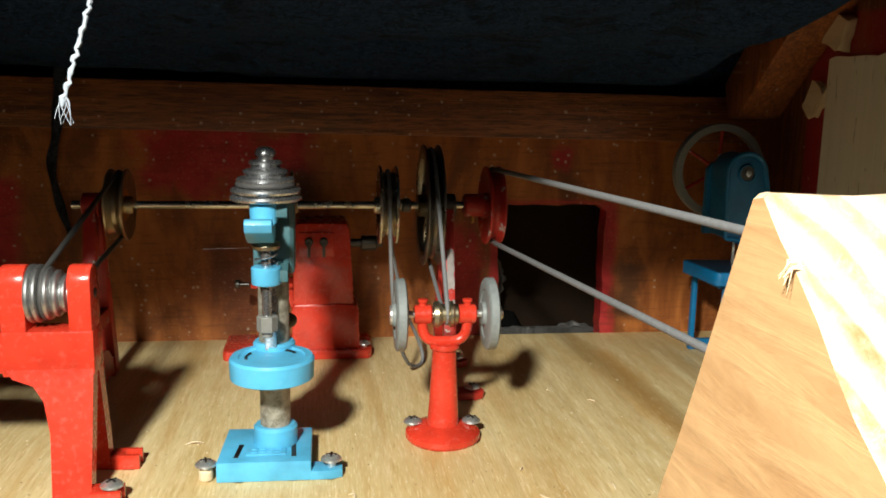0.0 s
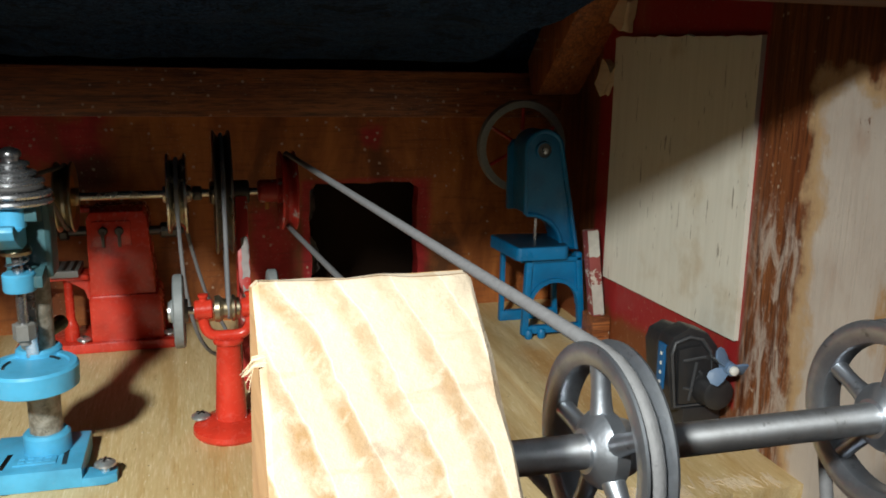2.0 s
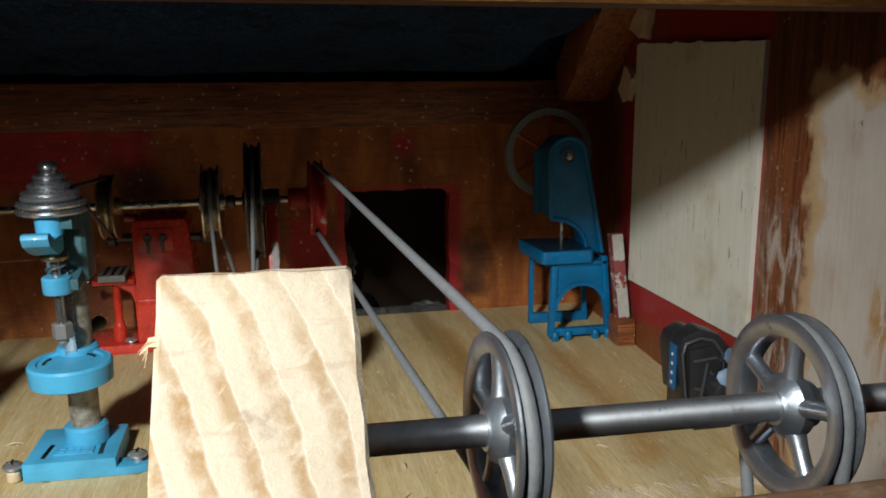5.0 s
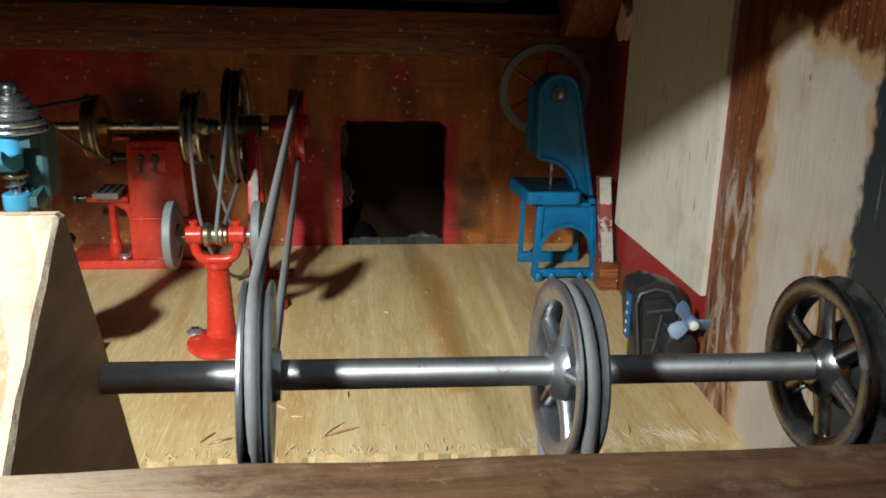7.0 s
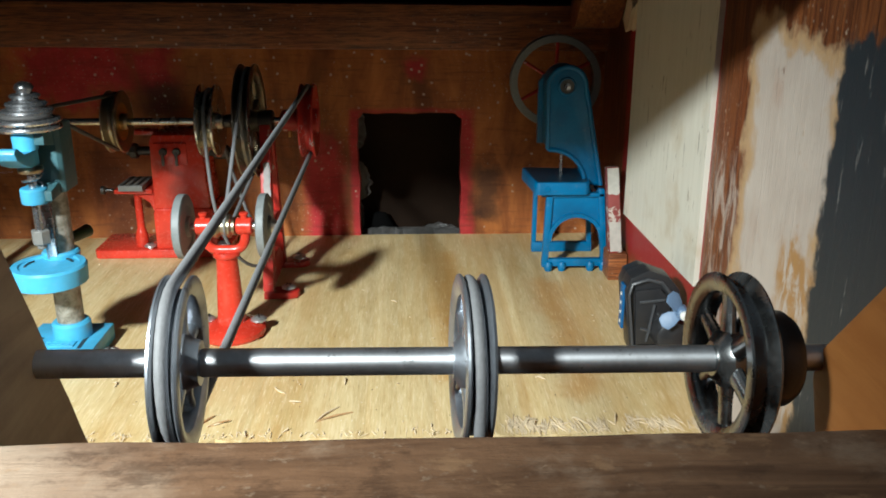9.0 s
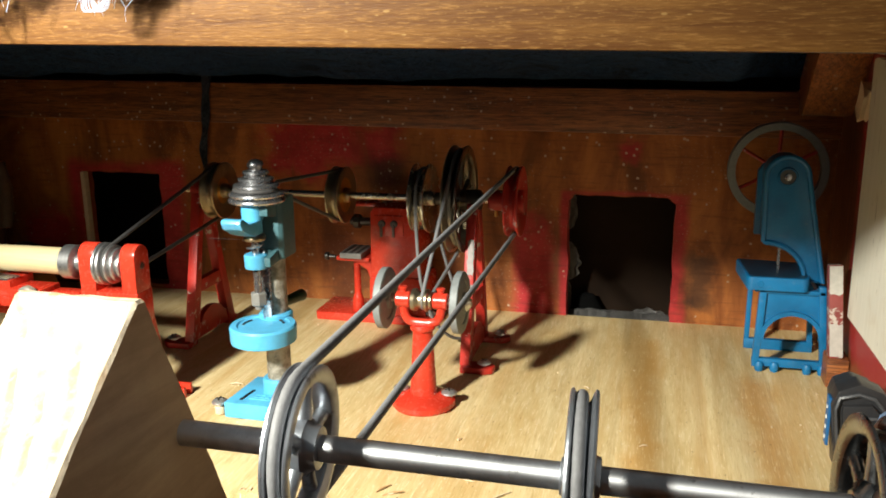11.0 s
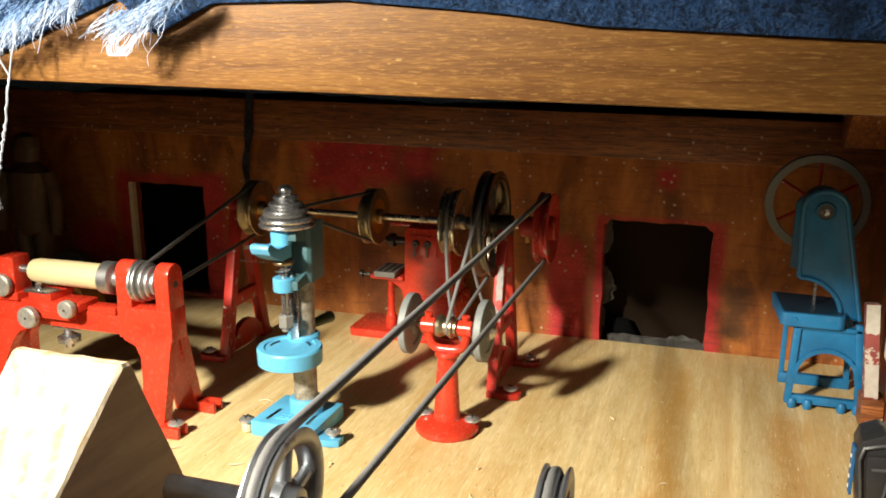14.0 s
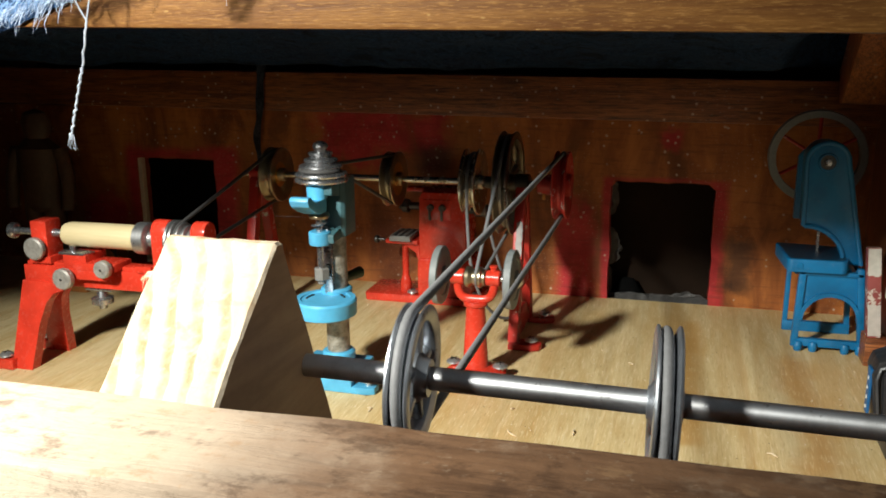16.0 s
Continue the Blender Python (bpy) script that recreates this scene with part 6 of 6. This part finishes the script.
# ---- small motor by the side wall ----
def motor():
    th = thing("electric_motor", (0.2640, 0.3150, 0.0), "small black toy motor with faded blue propeller by the side board", "motor")
    part("base_plate", box(0.2585, 0.2765, 0.3070, 0.3350, 0.0, 0.0100, 0.0006), BLACK_PLASTIC, th)
    shell = [(0.2535, 0.0090), (0.2745, 0.0090), (0.2755, 0.0270), (0.2735, 0.0365), (0.2685, 0.0425), (0.2600, 0.0455), (0.2522, 0.0420), (0.2503, 0.0360)]
    part("housing", prism(shell, "y", 0.3085, 0.3190, 0.0010), BLACK_PLASTIC, th)
    part("rear_housing", prism([(0.2625 + (x - 0.2625) * 0.82, 0.026 + (z - 0.026) * 0.82) for x, z in shell], "y", 0.3185, 0.3330, 0.0012), BLACK_PLASTIC, th)
    rim = [(0.2545, 0.0110), (0.2690, 0.0110), (0.2715, 0.0200), (0.2700, 0.0345), (0.2655, 0.0400), (0.2595, 0.0415), (0.2530, 0.0395), (0.2520, 0.0350)]
    part("front_frame", tube([(x, 0.3078, z) for x, z in rim], 0.0008, True, 6), GREY_PLASTIC, th, "raised edge of the front")
    part("front_plate", prism([(0.2555, 0.0125), (0.2680, 0.0125), (0.2702, 0.0205), (0.2690, 0.0330), (0.2645, 0.0380), (0.2540, 0.0370)], "y", 0.3060, 0.3090, 0.0006), BLACK_PLASTIC, th)
    for (xa, za), (xb, zb) in (((0.2560, 0.0320), (0.2665, 0.0330)), ((0.2600, 0.0140), (0.2625, 0.0310)), ((0.2570, 0.0200), (0.2690, 0.0160)), ((0.2640, 0.0270), (0.2700, 0.0200))):
        part("rib", tube([(xa, 0.3060, za), (xb, 0.3058, zb)], 0.0007, False, 6), GREY_PLASTIC, th, "moulded rib")
    label = part("label", box(0.2498, 0.2509, 0.3108, 0.3162, 0.0180, 0.0380, 0.0003), BLUE_LABEL, th, "narrow blue label with pale bars")
    for k in range(4):
        part("bar", box(0.2494, 0.2497, 0.3122, 0.3134, 0.0205 + k * 0.0042, 0.0218 + k * 0.0042), WHITE_PLASTIC, label, "pale bar")
    part("gear_case", turned("y", (0.2690, 0.3010, 0.0190), [(-0.0040, 0.0050), (-0.0030, 0.0068), (0.0050, 0.0078), (0.0080, 0.0076)], 28), BLACK_PLASTIC, th)
    px, py, pz = 0.2710, 0.2955, 0.0315
    part("shaft", rod("y", (px, 0, pz), 0.0011, 0.2940, 0.3090, 10), STEEL, th)
    hub = part("propeller", turned("y", (px, py, pz), [(-0.0030, 0.0018), (-0.0024, 0.0026), (0.0030, 0.0030), (0.0036, 0.0022)], 18), FADED_BLUE, th, "faded blue plastic propeller")
    for a in (0.10, 2.45, 4.0):
        blade = prism([(0.0012, -0.0014), (0.0040, -0.0036), (0.0070, -0.0044), (0.0092, -0.0034), (0.0100, -0.0004), (0.0088, 0.0024), (0.0055, 0.0024), (0.0012, 0.0014)], "y", -0.0005, 0.0005, 0.0002)
        blade.transform(Matrix.Translation((px, py, pz)) @ Matrix.Rotation(a, 4, "Y") @ Matrix.Rotation(0.6, 4, "X"))
        part("blade", blade, FADED_BLUE, hub)
    part("cap", turned("y", (px, py - 0.0022, pz), [(-0.0026, 0.0010), (-0.0020, 0.0019), (0.0006, 0.0019)], 14), WHITE_PLASTIC, hub, "white cap")
    return th


motor()


# ---- toy figure and cradle by the back wall ----
def figure():
    x, y = -0.2790, 0.4700
    solids = []
    for s in (-1, 1):
        solids.append(turned("z", (x + s * 0.0085, y, 0), [(0, 0.0060), (0.004, 0.0078), (0.010, 0.0062), (0.030, 0.0066), (0.046, 0.0078), (0.056, 0.0070)], 20))
        arm = curve_points([(x + s * 0.0175, y, 0.0930), (x + s * 0.0225, y - 0.001, 0.0780), (x + s * 0.0240, y - 0.003, 0.0640), (x + s * 0.0235, y - 0.005, 0.0500)], 6)
        solids.append(tube(arm, 0.0054, False, 14, lambda t: 1.05 - 0.3 * t))
    torso = turned("z", (0, 0, 0), [(0.048, 0.010), (0.052, 0.0150), (0.066, 0.0150), (0.082, 0.0172), (0.094, 0.0168), (0.099, 0.0110), (0.101, 0.0085), (0.106, 0.0105), (0.113, 0.0112), (0.119, 0.0088), (0.122, 0.0)], 28)
    for v in torso.verts:
        v.co.y *= 0.68
        v.co += Vector((x, y, 0))
    solids.append(torso)
    bm = both(*solids)
    for v in bm.verts:
        v.co += Vector((1, 1, 0)) * 0.0006 * noise.noise(v.co * 350)
    single("toy_figure", bm, TOY_BROWN, (x, y, 0), "plain dark brown plastic toy figure standing by the wall", "toy figure")


figure()
CX = -0.228
cradle = thing("wooden_cradle", (CX, 0.442, 0.0), "orange-brown arched wooden cradle on the floor", "wood block")
arch = [(CX + 0.0205 * math.cos(a), 0.012 + 0.0195 * math.sin(a)) for a in [math.pi * k / 14 for k in range(15)]]
inner = [(CX + 0.012 + 0.0050 * math.cos(a), 0.016 + 0.0050 * math.sin(a)) for a in [math.pi - math.pi * k / 10 for k in range(11)]]
part("block", prism([(CX + 0.0205, 0.0), *arch, (CX - 0.0205, 0.0), (CX + 0.007, 0.0), *inner, (CX + 0.017, 0.0)], "y", 0.432, 0.452, 0.0006), ORANGE_WOOD, cradle)
part("rim", turned("y", (CX - 0.006, 0.4525, 0.0215), [(0.0, 0.012), (0.0, 0.0205), (0.005, 0.0215), (0.006, 0.0205), (0.006, 0.012)], 36, True), BLACK_PLASTIC, cradle, "dark ring behind the block")

# ---- splinters and shavings on the floor ----
rng2 = random.Random(11)
spots = [(-0.028, 0.354, 0.0075, 0.2), (-0.042, 0.292, 0.006, 0.9), (0.126, 0.2720, 0.0150, 0.95), (0.084, 0.2665, 0.008, 0.6), (0.205, 0.2640, 0.006, 0.8), (0.224, 0.2635, 0.007, 2.4), (0.247, 0.2635, 0.007, 0.1), (0.112, 0.2830, 0.005, 3.0), (0.1045, 0.2930, 0.008, 2.3),
         (0.131, 0.300, 0.006, 1.6), (0.180, 0.330, 0.004, 0.4), (0.150, 0.390, 0.004, 2.4), (0.034, 0.300, 0.005, 2.0), (-0.006, 0.288, 0.007, 0.5), (0.100, 0.318, 0.003, 1.0), (0.214, 0.300, 0.005, 2.6)]
for x, y, length, a in spots:
    d = Vector((math.cos(a), math.sin(a), 0)) * length / 2
    c = Vector((x, y, 0.0003))
    bend = Vector((rng2.uniform(-0.001, 0.001), rng2.uniform(-0.001, 0.001), rng2.uniform(0.0001, 0.0008)))
    bm = tube(curve_points([c - d, c + bend, c + d], 4), 0.00042, False, 5, lambda t: 0.3 + math.sin(t * math.pi) * 0.6)
    single("wood_shaving", bm, RAW_CHIP, (x, y, 0.0), "pale splinter of wood lying on the plywood floor", "splinter", "floor splinters")
for x, y, length, a in ((0.1290, 0.2700, 0.0150, 0.45), (0.0800, 0.2690, 0.0080, 1.0), (0.0850, 0.2662, 0.0090, 0.55)):
    d = Vector((math.cos(a), math.sin(a), 0)) * length / 2
    bm = tube([Vector((x, y, 0.0004)) - d, Vector((x, y, 0.0008)), Vector((x, y, 0.0005)) + d], 0.00042, False, 5, lambda t: 0.5 + math.sin(t * math.pi) * 0.5)
    single("wood_shaving", bm, PINE_SIDE, (x, y, 0.0), "brown splinter of wood lying on the plywood floor", "splinter", "floor splinters")
crumbs = []
for i in range(80):
    x, y = rng2.uniform(-0.1, 0.27), rng2.uniform(0.25, 0.49)
    r = rng2.uniform(0.00015, 0.00045)
    crumbs.append(box(x - r, x + r, y - r * 0.7, y + r * 0.7, 0.0, r, 0, Matrix.Translation((x, y, 0)) @ Matrix.Rotation(rng2.uniform(0, 3), 4, "Z") @ Matrix.Translation((-x, -y, 0))))
torn = []
clumps = [(rng2.uniform(0.190, 0.268), 0.2590 + abs(rng2.gauss(0, 0.0025)), math.pi / 2 + rng2.gauss(0.15, 0.25)) for _ in range(22)]
for i in range(430):
    if i < 210:
        cx, cy, ca = clumps[i % 22]
        x, y, a, length = cx + rng2.gauss(0, 0.0016), cy + rng2.gauss(0, 0.0012), ca + rng2.gauss(0, 0.16), rng2.uniform(0.004, 0.0115)
    elif i < 250:
        cx, cy, ca = clumps[i % 22]
        x, y, a, length = cx + rng2.gauss(0, 0.003), cy + 0.001, rng2.uniform(0, 3.1), rng2.uniform(0.002, 0.005)
    else:
        x, y, a, length = rng2.uniform(0.02, 0.272), 0.2556 + abs(rng2.gauss(0, 0.0024)), math.pi / 2 + rng2.gauss(0, 0.5), rng2.uniform(0.0010, 0.0036)
    d = Vector((math.cos(a), math.sin(a), 0)) * length / 2
    c = Vector((x, max(y, 0.2552 + length * 0.3), 0.0))
    torn.append(tube([c - d, c + Vector((0, 0, rng2.uniform(0, 0.0004))), c + d + Vector((0, 0, rng2.uniform(0, 0.0008)))], rng2.uniform(0.00010, 0.00036), False, 4, lambda t: 0.4 + math.sin(t * math.pi) * 0.6))
tagged(part("torn_edge", both(*torn), RAW_CHIP, FLOOR, "pale fibres torn up along the sawn front edge"), kind="stuff")
single("sawdust", both(*crumbs), RAW_CHIP, (0.1, 0.37, 0.0), "scattered crumbs of sawdust on the floor", "sawdust", "", "stuff")
